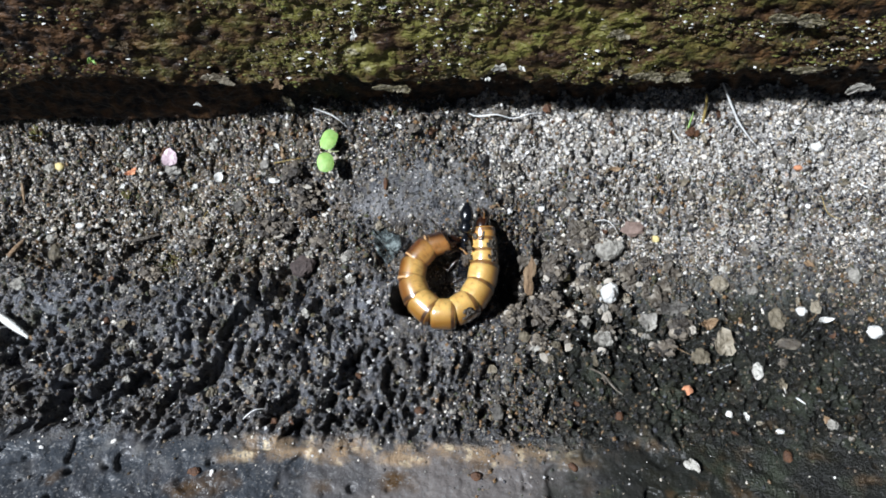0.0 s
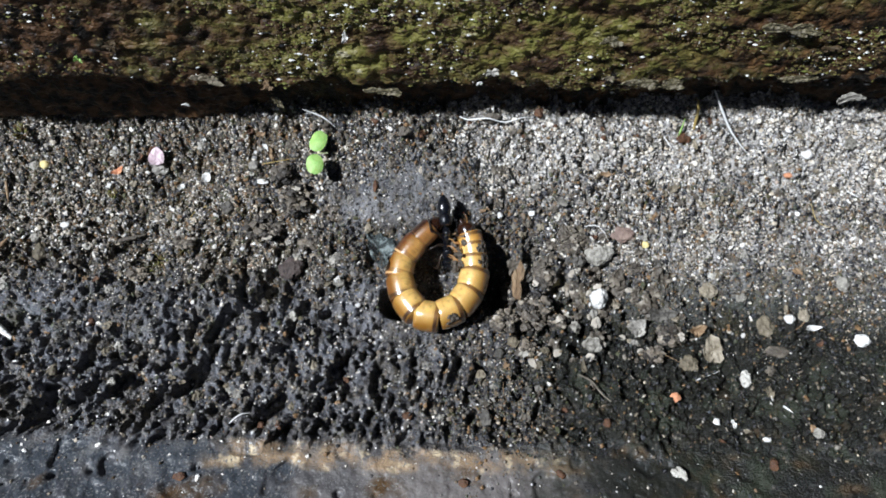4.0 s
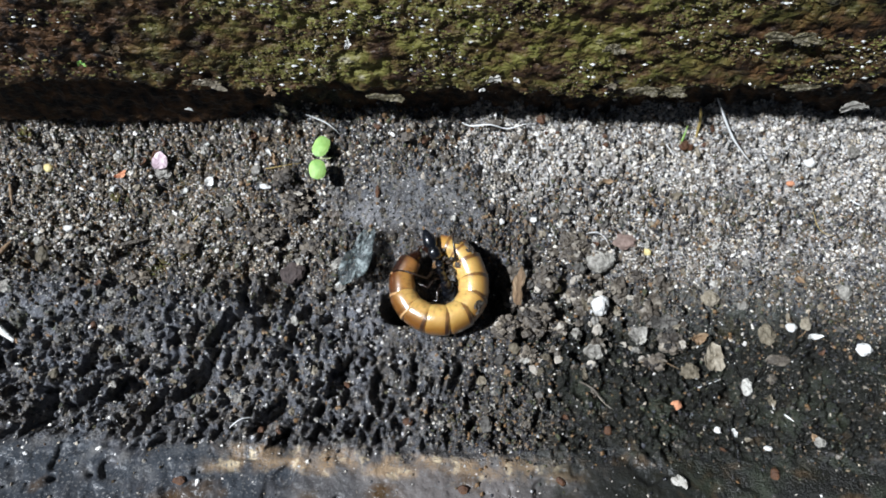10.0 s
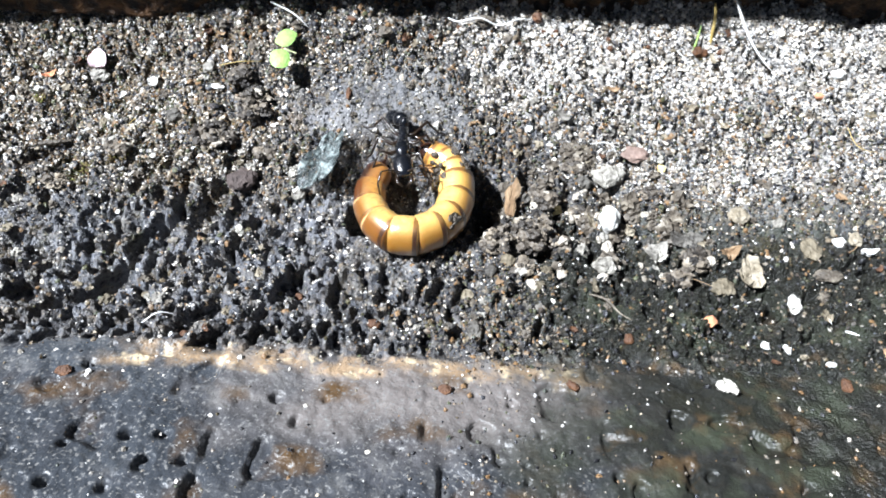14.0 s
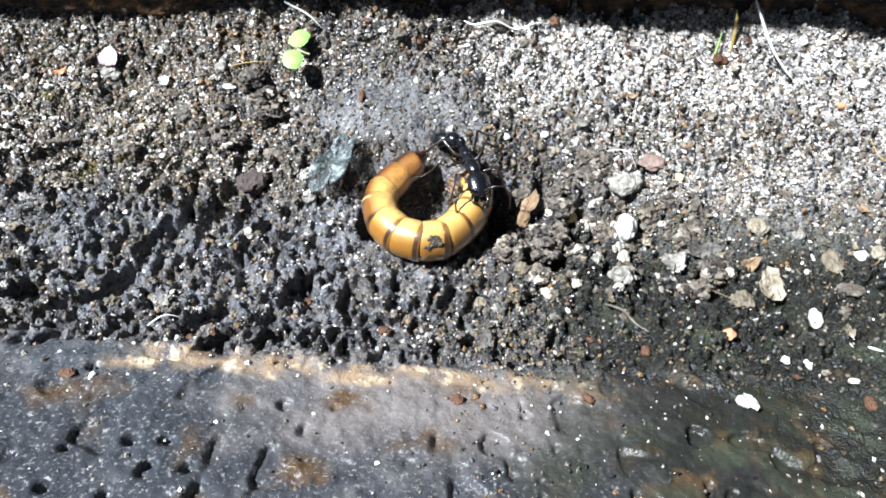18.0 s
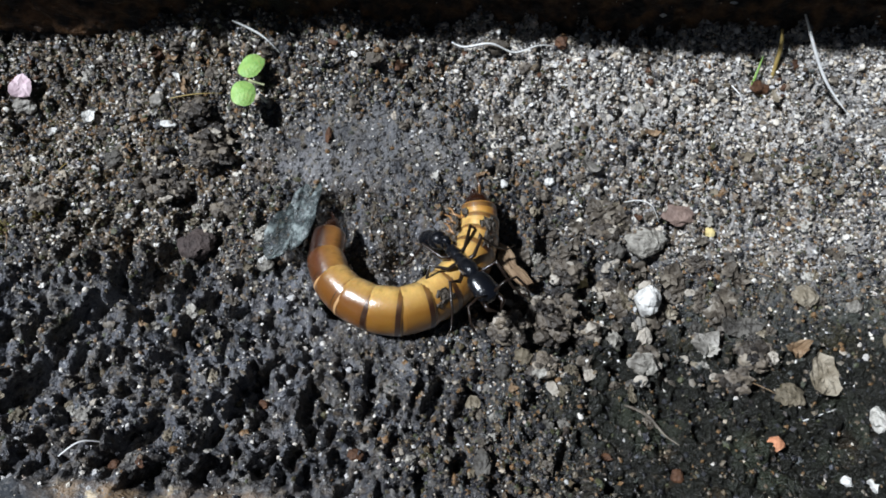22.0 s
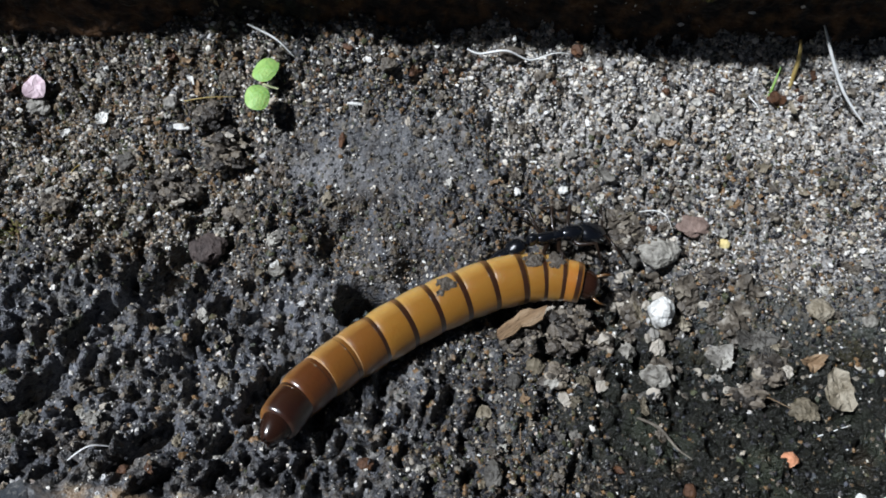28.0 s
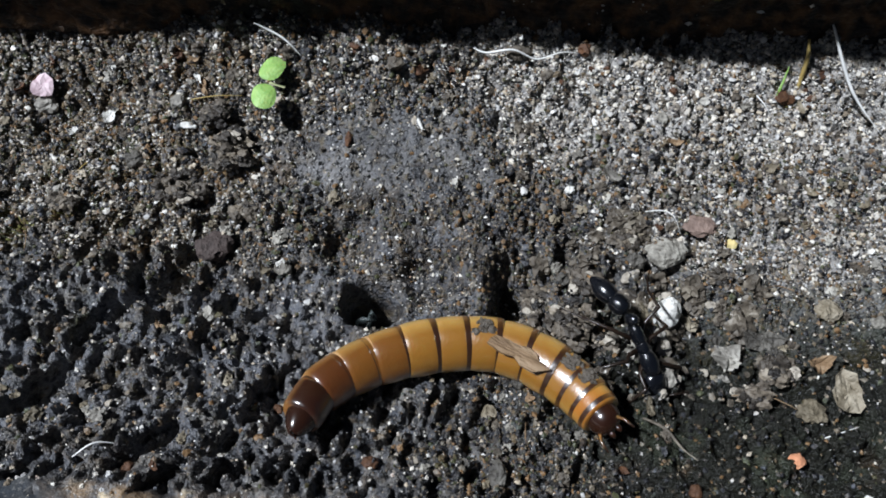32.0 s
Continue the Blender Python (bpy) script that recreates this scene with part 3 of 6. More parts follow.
def chip(name, x, y, sx, sy, mat, label, category="fragment", rz=0, thick=0.02, bend=0.05, lift=0.03, tilt=0, roll=0, corners=14, jag=0.5, m=None, smooth=False):
    """A thin irregular flake with real thickness, slightly bent."""
    SERIAL[0] += 1
    r = random.Random(SERIAL[0])
    bm = bmesh.new()
    ph = [r.uniform(0, 6.28) for _ in range(4)]
    rim = []
    for i in range(corners):
        a = 2 * math.pi * i / corners
        k = 1 - jag * (0.5 + 0.3 * math.sin(2 * a + ph[0]) + 0.22 * math.sin(3 * a + ph[1]) + 0.16 * math.sin(5 * a + ph[2]) + 0.14 * r.uniform(-1, 1))
        rim.append((math.cos(a) * k, math.sin(a) * k))
    layers = []
    for side in (0.5, -0.5):
        rows = []
        for f in (1.0, 0.6, 0.25):
            rows.append([bm.verts.new((sx * f * p[0], sy * f * p[1], side * thick * (0.6 if f == 1 else 1) + bend * (f * p[0]) ** 2 + 0.4 * bend * r.uniform(-1, 1) * f)) for p in rim])
        mid = bm.verts.new((0, 0, side * thick))
        for a, b in zip(rows, rows[1:]):
            for k in range(corners):
                bm.faces.new((a[k], a[(k + 1) % corners], b[(k + 1) % corners], b[k]))
        for k in range(corners):
            bm.faces.new((rows[-1][k], rows[-1][(k + 1) % corners], mid))
        layers.append(rows[0])
    for k in range(corners):
        bm.faces.new((layers[0][k], layers[0][(k + 1) % corners], layers[1][(k + 1) % corners], layers[1][k]))
    ob = part(name, bm, mat, smooth=smooth)
    ob.matrix_world = m if m is not None else cm(x, y, rest(x, y, 0.5 * (sx + sy)) + 0.8 * lift, tilt, roll, rz)
    return tagged(ob, label, category)


def fibre(name, points, radius, mat, label, category="fibre", taper=0.4):
    """A thin bent thread through points."""
    pts = [Vector(p) for p in points]
    fine = []
    for i in range(len(pts) - 1):
        a, b, c, d = pts[max(i - 1, 0)], pts[i], pts[i + 1], pts[min(i + 2, len(pts) - 1)]
        for k in range(6):
            u = k / 6
            fine.append(0.5 * (2 * b + (c - a) * u + (2 * a - 5 * b + 4 * c - d) * u * u + (3 * b - a - 3 * c + d) * u ** 3))
    fine.append(pts[-1])
    n = len(fine) - 1
    mid = sum(fine, Vector()) / len(fine)
    bm = tube(bmesh.new(), [p - mid for p in fine], [radius * (taper + (1 - taper) * math.sin(math.pi * min(1, 0.15 + i / n))) for i in range(n + 1)])
    ob = part(name, bm, mat)
    ob.matrix_world = cm(*mid)
    return tagged(ob, label, category)


# ---- ground ----
def build_ground():
    xs, ys = np.arange(-6.2, 6.2, 0.0155), np.arange(-4.2, 2.4, 0.0155)
    X, Y = np.meshgrid(xs, ys)
    Z = height(X, Y)
    nx, ny = len(xs), len(ys)
    edge = np.minimum.reduce([X - xs[0], xs[-1] - X, Y - ys[0], ys[-1] - Y])
    Z = np.where(edge < 0.3, Z * edge / 0.3 + base(X, Y) * (1 - edge / 0.3), Z)
    k = np.arange(nx * ny).reshape(ny, nx)
    quads = np.stack([k[:-1, :-1], k[:-1, 1:], k[1:, 1:], k[1:, :-1]], -1).reshape(-1, 4)
    v = np.stack([X, Y, Z], -1).reshape(-1, 3)
    rim = np.concatenate([k[0, :], k[1:, -1], k[-1, -2::-1], k[-2:0:-1, 0]])
    far = v[rim].copy()
    far[:, :2] *= 14.0 / np.maximum(np.abs(far[:, :1]), np.abs(far[:, 1:2]))
    far[:, 2] = 0.2
    farther = far.copy()
    farther[:, :2] *= 3000
    n, m = len(v), len(rim)
    r, r1 = np.arange(m), (np.arange(m) + 1) % m
    q1 = np.stack([rim[r1], rim[r], n + r, n + r1], -1)
    q2 = np.stack([n + r1, n + r, n + m + r, n + m + r1], -1)
    return solid("ground", np.concatenate([v, far, farther]), np.concatenate([quads, q1, q2]), M_SOIL, True)


tagged(new("ground", build_ground()), "dark damp crumbly soil with a smooth grey crust in front", "soil", kind="structure")


def scatter(name, count, chance, low, high, mat, label, seed, sink=0.25, flat=0.65, power=2.5, corners=12):
    """Many small angular grains in one mesh; chance(x, y) is their density from 0 to 1."""
    g = np.random.default_rng(seed)
    x, y = g.uniform(-6.2, 6.2, count * 6), g.uniform(-4.0, 1.95, count * 6)
    keep = np.nonzero(g.random(count * 6) < chance(x, y))[0][:count]
    x, y = x[keep], y[keep]
    r = low + (high - low) * g.random(len(x)) ** power
    if corners == 12:
        p = (1 + 5 ** 0.5) / 2
        t = np.array([(-1, p, 0), (1, p, 0), (-1, -p, 0), (1, -p, 0), (0, -1, p), (0, 1, p), (0, -1, -p), (0, 1, -p), (p, 0, -1), (p, 0, 1), (-p, 0, -1), (-p, 0, 1)]) / 1.9
        f = np.array([(0, 11, 5), (0, 5, 1), (0, 1, 7), (0, 7, 10), (0, 10, 11), (1, 5, 9), (5, 11, 4), (11, 10, 2), (10, 7, 6), (7, 1, 8), (3, 9, 4), (3, 4, 2), (3, 2, 6), (3, 6, 8), (3, 8, 9), (4, 9, 5), (2, 4, 11), (6, 2, 10), (8, 6, 7), (9, 8, 1)])
    else:
        t = np.array([(1, 0, 0), (-1, 0, 0), (0, 1, 0), (0, -1, 0), (0, 0, 1), (0, 0, -1)], float)
        f = np.array([(0, 2, 4), (2, 1, 4), (1, 3, 4), (3, 0, 4), (2, 0, 5), (1, 2, 5), (3, 1, 5), (0, 3, 5)])
    n = len(x)
    v = t[None] * (1 + 0.35 * (g.random((n, corners, 1)) - 0.5)) * np.stack([g.uniform(0.75, 1.3, n), g.uniform(0.6, 1.0, n), flat * g.uniform(0.6, 1.2, n)], -1)[:, None]
    a, b = g.uniform(0, 6.28, n)[:, None], g.normal(0, 0.35, n)[:, None]
    vx, vz = v[..., 0] * np.cos(b) - v[..., 2] * np.sin(b), v[..., 0] * np.sin(b) + v[..., 2] * np.cos(b)
    vx, vy = vx * np.cos(a) - v[..., 1] * np.sin(a), vx * np.sin(a) + v[..., 1] * np.cos(a)
    z = height(x, y) + r * flat * (1 - 2 * sink)
    v = np.stack([vx * r[:, None] + x[:, None], vy * r[:, None] + y[:, None], vz * r[:, None] + z[:, None]], -1).reshape(-1, 3)
    f = (f[None] + corners * np.arange(n)[:, None, None]).reshape(-1, 3)
    return tagged(new(name, solid(name, v, f, mat)), label, "grit", kind="stuff")


def mud(x, y):
    """1 on the smooth mud behind the larva, ragged at its edge."""
    return pit(x + 0.7 * (wave(x * 2.1, y * 2.1, 91) - 0.5) + 0.3 * (wave(x * 6, y * 6, 92) - 0.5), y + 0.35 * (wave(x * 2.6, y * 2.6, 93) - 0.5), -0.6, 0.66, 1.0, 0.42)


def damp(x, y):
    """1, and near 0 in the dark damp part at the right in front; fewer grains there also imitate light falloff."""
    return 1 - 0.96 * ss(0.6, 1.6, x + 0.6 * (wave(x * 1.7, y * 1.7, 61) - 0.5)) * ss(-0.1, -0.8, y + 0.5 * (wave(x * 2, y * 2, 62) - 0.5))


def sandy(x, y):
    """Where pale sand lies: thick towards the plank at the right, thinner at the left."""
    q = ss(0.70, 1.15, y + 0.7 * (wave(x * 1.2, y * 1.2, 41) - 0.5)) * (0.20 + 0.80 * ss(-0.4, 1.0, x))
    q = np.maximum(q, 0.40 * ss(-0.9, -1.7, x) * ss(-0.6, 0.5, y))
    q = np.maximum(q, 0.10 * ss(0.5, 1.2, x) * ss(-1.7, -1.0, y))
    q = np.maximum(q, 0.42 * ss(1.0, 1.9, x) * ss(-0.35, 0.25, y))
    q = q * (1 - 0.9 * mud(x, y)) * (1 - 0.9 * pit(x, y, -0.05, -0.4, 0.95, 0.7))
    q = q * (0.45 + 1.1 * ss(0.35, 0.65, wave(x * 2.7, y * 2.7, 42)))
    return np.clip(q + 0.02, 0, 1) * ss(-2.6, -2.0, y + 0.5 * ss(1, 3, x)) * damp(x, y) + 0.003


def crumbly(x, y):
    q = 0.6 - 0.5 * pit(x, y, -0.05, -0.35, 0.9, 0.6) - 0.55 * mud(x, y) - 0.56 * ss(-1.9, -2.3, y) - 0.45 * ss(0.6, -0.6, x) * ss(0.4, -0.4, y)
    q = q - 0.40 * pit(x, y, 0.1, -1.25, 1.1, 0.75)
    q = q * (1 - 0.85 * ss(0.75, 1.05, y + 0.4 * (wave(x * 1.2, y * 1.2, 41) - 0.5)) * ss(-0.4, 0.8, x)) * (1 - 0.55 * ss(0.6, 1.4, x) * ss(0.7, 0.3, y))
    return np.clip(q * (0.12 + 0.88 * damp(x, y)), 0.02, 1) * (1 - 0.85 * ss(-2.0, -2.35, y))


scatter("sand_grains", 14000, sandy, 0.010, 0.036, M_SAND, "pale grey and beige sand grains on dark soil", 1, 0.46, 0.6)
scatter("fine_sand", 80000, lambda x, y: np.clip(sandy(x, y) * 1.3 + 0.07 * damp(x, y) * ss(-2.2, -1.9, y) * (1 - 0.7 * ss(0.5, 1.2, x)) * (1 - 0.95 * mud(x, y)) * (1 - 0.6 * ss(0.5, -0.5, x) * ss(-0.2, -0.7, y)), 0, 1), 0.006, 0.021, M_SAND, "fine pale sand between the larger grains", 7, 0.25, 0.6, corners=6)
scatter("soil_crumbs", 13000, crumbly, 0.009, 0.038, M_CRUMB, "small dark crumbs of damp soil", 2, 0.46, 0.75)
scatter("fine_crumbs", 85000, lambda x, y: np.clip(crumbly(x, y) + 0.16 * damp(x, y) * (1 - 0.6 * ss(0.6, -0.6, x) * ss(0.4, -0.4, y)) * (1 - 0.8 * ss(0.7, 1.0, y) * ss(-0.4, 0.8, x)) + 0.05, 0, 1) * (1 - 0.95 * mud(x, y)) * (1 - 0.85 * ss(-2.0, -2.35, y)) * (1 - 0.85 * ss(0.5, -0.5, x) * ss(-0.2, -0.7, y)), 0.006, 0.026, M_CRUMB, "fine dark soil crumbs", 8, 0.2, 0.8, corners=6)
# besides pale grains, these white specks stand in for glints on wet soil
scatter("white_specks", 5200, lambda x, y: (0.35 + 0.4 * ss(-0.5, 1.0, y)) * (1 - 0.93 * ss(-2.0, -2.3, y)) * (0.16 + 0.84 * damp(x, y)), 0.003, 0.0095, M_SPECK, "tiny white specks for mineral grains and wet glints on soil", 3, 0.1, power=3.0, corners=6)


# ---- the mossy plank behind ----
def plank_face(x, z):
    """How far back the plank's face stands at x and height z."""
    y = 1.40 + 0.03 * x + 0.22 * (z - 1.1)
    y = y + 0.40 * ss(1.28, 0.92, z + 0.22 * (wave(x * 1.6, z * 0 + 3, 51) - 0.5) + 0.16 * (wave(x * 5.3, z * 2, 58) - 0.5))
    y = y + 0.03 * (wave(x * 0.8, z * 1.6, 52) - 0.5) + 0.03 * (wave(x * 2.5, z * 3, 53) - 0.5) + 0.05 * (wave(x * 8, z * 9, 54) - 0.5) + 0.05 * (wave(x * 20, z * 22, 55) - 0.5)
    return y


def build_plank():
    xs, zs = np.arange(-8.0, 8.0, 0.035), np.arange(0.2, 3.4, 0.03)
    X, Z = np.meshgrid(xs, zs)
    Y = plank_face(X, Z)
    nx, nz = len(xs), len(zs)
    k = np.arange(nx * nz).reshape(nz, nx)
    v = [np.stack([X, Y, Z], -1).reshape(-1, 3)]
    q = [np.stack([k[:-1, :-1], k[:-1, 1:], k[1:, 1:], k[1:, :-1]], -1).reshape(-1, 4)]
    n = nx * nz
    top = np.stack([xs, np.full(nx, 6.0), np.full(nx, zs[-1])], -1)
    low = np.stack([xs, np.full(nx, 6.0), np.full(nx, zs[0])], -1)
    v += [top, low]
    t, b, i = n + np.arange(nx), n + nx + np.arange(nx), np.arange(nx - 1)
    q.append(np.stack([k[-1, i], k[-1, i + 1], t[i + 1], t[i]], -1))
    q.append(np.stack([t[i], t[i + 1], b[i + 1], b[i]], -1))
    q.append(np.stack([b[i], b[i + 1], k[0, i + 1], k[0, i]], -1))
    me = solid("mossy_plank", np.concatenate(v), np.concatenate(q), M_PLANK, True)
    return me


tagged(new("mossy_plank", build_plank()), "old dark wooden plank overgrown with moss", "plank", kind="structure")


def build_tufts(name, count, low, high, mat, label, seed, zlow=0.95, zhigh=3.2, power=2.0):
    """Small flakes or tufts clinging to the plank's face, in one mesh."""
    g = np.random.default_rng(seed)
    x, z = g.uniform(-6, 6, count * 3), g.uniform(zlow, zhigh, count * 3)
    thick = ss(0.44, 0.66, wave(x * 1.3, z * 3.2, 57)) * (0.25 + 0.75 * ss(-3.2, -1.4, x)) * (0.25 + 0.75 * ss(1.25, 1.7, z + 0.8 * (wave(x * 1.6, z * 2, 59) - 0.5))) + 0.03
    keep = np.nonzero(g.random(count * 3) < thick)[0][:count]
    count, x, z = len(keep), x[keep], z[keep]
    y = plank_face(x, z)
    r = low + (high - low) * g.random(count) ** power
    p = np.array([(1, 0, 0), (-1, 0, 0), (0, 1, 0), (0, -1, 0), (0, 0, 1), (0, 0, -1)], float)
    f = np.array([(0, 2, 4), (2, 1, 4), (1, 3, 4), (3, 0, 4), (2, 0, 5), (1, 2, 5), (3, 1, 5), (0, 3, 5)])
    v = p[None] * (1 + 0.7 * (g.random((count, 6, 1)) - 0.5)) * np.stack([g.uniform(0.8, 2.0, count), np.full(count, 0.7), g.uniform(0.6, 1.1, count)], -1)[:, None] * r[:, None, None]
    v = v + np.stack([x, y, z], -1)[:, None]
    f = (f[None] + 6 * np.arange(count)[:, None, None]).reshape(-1, 3)
    return tagged(new(name, solid(name, v.reshape(-1, 3), f, mat)), label, "moss", kind="stuff")


build_tufts("moss_tufts", 22000, 0.005, 0.022, M_MOSS, "short olive green moss tufts on the plank", 5, 0.9)
build_tufts("plank_specks", 2300, 0.004, 0.024, M_SPECK, "pale grit specks stuck to the plank", 6, 0.6, power=3.5)

# ---- seedling, fibres and straws ----
def seedling():
    x, y = -1.42, 1.06
    z = H(x, y)
    top = empty("seedling", cm(x, y, z), "tiny bright green seedling with two round leaves in soil", "seedling")
    part("stem", tube(bmesh.new(), [(0, 0, -0.02), (0.03, 0.03, 0.1), (-0.06, -0.03, 0.2)], [0.016, 0.014, 0.012]), M_STEM, top, "pale green stem")
    for cx, cy, cz, rx, ry, rz, tilt in ((-0.08, -0.17, 0.22, 0.105, 0.122, 8, 6), (-0.065, 0.12, 0.23, 0.105, 0.14, -14, -4)):
        bm = bmesh.new()
        rings = []
        for side in (1, -1):
            rows = []
            for f in (1.0, 0.93, 0.6, 0.2):
                rows.append([bm.verts.new((rx * f * math.cos(a) * (1 - 0.06 * math.cos(2 * a)), ry * f * math.sin(a), side * 0.012 * (1 - f ** 4) - 0.02 * f * f + 0.006 * math.sin(3 * a + 1) * f)) for a in [2 * math.pi * i / 20 for i in range(20)]])
            for p, q in zip(rows, rows[1:]):
                for i in range(20):
                    bm.faces.new((p[i], p[(i + 1) % 20], q[(i + 1) % 20], q[i]))
            bm.faces.new(rows[-1])
            rings.append(rows[0])
        for i in range(20):
            bm.faces.new((rings[0][i], rings[0][(i + 1) % 20], rings[1][(i + 1) % 20], rings[1][i]))
        leaf = part("leaf", bm, M_LEAF, top, "", cm(cx, cy, cz, tilt, tilt * 0.5, rz))


seedling()


def strand(name, places, radius, mat, label, category="fibre", lift=0.03, taper=0.4):
    fibre(name, [(x, y, H(x, y) + lift + h) for x, y, h in places], radius, mat, label, category, taper)


strand("root_hair", [(-1.67, 1.49, 0.1), (-1.44, 1.44, 0.08), (-1.28, 1.34, 0.0)], 0.010, M_FIBRE, "curved white root hair beside the seedling")
strand("thread", [(0.13, 1.50, 0.09), (0.24, 1.465, 0.10), (0.45, 1.45, 0.11), (0.65, 1.45, 0.11), (0.84, 1.47, 0.10), (0.97, 1.49, 0.09)], 0.009, M_FIBRE, "thin wavy white thread lying on sand")
strand("straw", [(2.95, 1.73, 0.18), (3.24, 1.44, 0.08), (3.55, 1.19, 0.0)], 0.015, M_FIBRE, "straight pale translucent bristle leaning on sand", "straw", taper=0.15)
strand("stalk", [(2.84, 1.48, -0.05), (2.82, 1.57, 0.1), (2.79, 1.65, 0.2)], 0.02, M_STRAW, "short upright yellow grass stalk", "stalk", taper=0.6)
strand("fibre", [(2.50, 1.40, 0.0), (2.56, 1.32, 0.03), (2.63, 1.27, 0.0)], 0.006, M_FIBRE, "short curled white fibre on sand")
strand("fibre", [(1.63, 0.40, 0.05), (1.75, 0.41, 0.12), (1.83, 0.32, 0.1), (1.91, 0.23, 0.08)], 0.005, M_FIBRE, "fine curled fibre over a grey stone")
strand("fibre", [(4.65, 0.90, 0.0), (4.73, 0.81, 0.02)], 0.009, M_FIBRE, "short white fibre on dark soil")
strand("fibre", [(3.59, -1.39, 0.0), (3.58, -1.56, 0.04)], 0.006, M_FIBRE, "short white fibre on dark soil")
strand("fibre", [(3.70, -1.60, 0.0), (3.76, -1.68, 0.02)], 0.012, M_FIBRE, "short white fibre on dark soil")
strand("fibre", [(2.82, -1.34, 0.0), (3.11, -1.22, 0.03)], 0.006, M_FIBRE, "short white fibre on dark soil")
strand("fibre", [(-2.15, -2.04, 0.0), (-2.03, -1.94, 0.02), (-1.88, -1.91, 0.0)], 0.007, M_FIBRE, "short white fibre on dark soil")
strand("fibre", [(3.76, 1.25, 0.0), (3.95, 1.48, 0.05)], 0.005, M_FIBRE, "short white fibre on sand")
strand("fibre", [(-4.67, -1.28, 0.0), (-4.51, -1.42, 0.02)], 0.005, M_FIBRE, "short white fibre on dark soil")
strand("grass_blade", [(2.67, 1.40, 0.0), (2.68, 1.46, 0.06), (2.69, 1.52, 0.1)], 0.012, M_LEAF, "tiny yellow green shoot in sand", "shoot")
strand("twig", [(1.54, -1.33, 0.03), (1.67, -1.41, 0.06), (1.78, -1.55, 0.04), (1.87, -1.63, 0.0)], 0.013, M_CLOD, "crooked brown twig half buried in soil", "twig")
strand("root", [(-5.28, -0.89, 0.05), (-5.03, -1.03, 0.06), (-4.85, -1.15, 0.02)], 0.05, M_WHITE, "thick white root tip on dark soil", "root", taper=0.5)
strand("twig", [(-5.31, 0.75, 0.02), (-5.25, 0.50, 0.02)], 0.02, M_BARK, "short brown twig on soil", "twig")
strand("twig", [(-5.30, -0.18, 0.03), (-5.17, 0.07, 0.06)], 0.035, M_BARK, "broken brown twig on soil", "twig")
strand("twig", [(-3.84, 0.06, 0.03), (-3.54, 0.17, 0.05)], 0.03, M_CLOD, "grey weathered twig on soil", "twig")

def clod(x, y, sx, sy, sz, label, pieces=80):
    """A lump of earth made of crumbs stuck together; half sizes in centimetres."""
    SERIAL[0] += 1
    r = random.Random(SERIAL[0])
    bm = lump(bmesh.new(), (0, 0, -0.1 * sz), (0.72 * sx, 0.72 * sy, 0.72 * sz), SERIAL[0], 0.5, 3, 2.0)
    for _ in range(pieces):
        d = Vector((r.gauss(0, 1), r.gauss(0, 1), abs(r.gauss(0, 1)) - 0.3)).normalized() * r.uniform(0.65, 1.05)
        s = 0.016 + 0.045 * r.random() ** 2.2
        lump(bm, (d.x * sx, d.y * sy, d.z * sz), (s, s * r.uniform(0.6, 1), s * r.uniform(0.5, 0.9)), r.uniform(0, 50), 0.7, 2 if s > 0.03 else 1, 1.7)
    ob = part("clod", bm, M_EARTH, smooth=False)
    ob.matrix_world = cm(x, y, rest(x, y, 0.5 * (sx + sy)) + 0.45 * sz)
    tagged(ob, label, "clod", "earth clods")


# ---- larger stones and fragments ----
stone("white_stone", 1.80, -0.43, 0.080, 0.098, 0.095, M_WHITE, "rough white stone on dark soil", rough=0.22, rz=-12, sink=0.15)
chip("leaf_scrap", 1.65, -0.42, 0.06, 0.13, M_BEIGE, "brown leaf scrap beside a white stone", rz=20, tilt=25)
stone("grey_stone", 1.83, 0.11, 0.135, 0.105, 0.055, M_PALE, "flat pale grey stone on soil", rough=0.4, rz=15)
stone("grey_stone", 1.57, 0.02, 0.07, 0.06, 0.05, M_GREY, "small grey stone on soil")
stone("beige_stone", 1.72, -0.97, 0.085, 0.075, 0.06, M_PALE, "small rounded beige stone on soil")
chip("grey_shard", 2.22, -0.74, 0.115, 0.135, M_GREY, "angular pale grey shard on soil", "shard", rz=30, thick=0.06, tilt=-12, lift=0.06)
chip("dry_leaf", 3.02, -1.01, 0.17, 0.17, M_BEIGE, "crumpled beige leaf fragment on soil", "leaf", rz=20, bend=0.08, tilt=14, lift=0.07)
stone("beige_stone", 2.76, -1.16, 0.085, 0.07, 0.05, M_BEIGE, "flat beige stone beside a leaf fragment")
chip("brown_leaf", 2.87, -0.79, 0.11, 0.08, M_BARK, "curled dark brown leaf on soil", "leaf", bend=0.1, lift=0.08)
chip("grey_shard", 2.51, -0.59, 0.2, 0.12, M_GREY, "flat grey shard half buried in soil", "shard", rz=-10, thick=0.05, lift=0.02)
stone("brick_crumb", 2.58, -1.54, 0.05, 0.046, 0.04, M_ORANGE, "salmon orange brick crumb on soil", "crumb", rough=0.15, sink=0.1)
chip("pale_shard", 2.45, -2.36, 0.10, 0.075, M_PALE, "pale angular shard on the grey crust", "shard", rz=-50, thick=0.05, lift=0.05, tilt=20)
stone("reddish_stone", 2.08, 0.34, 0.12, 0.075, 0.04, material("reddish_stone", ((0.3, (0.12, 0.08, 0.065)), (0.7, (0.27, 0.19, 0.155))), 9, 0.7, 0.8, 40), "flat reddish brown stone in sand", sink=0.4)
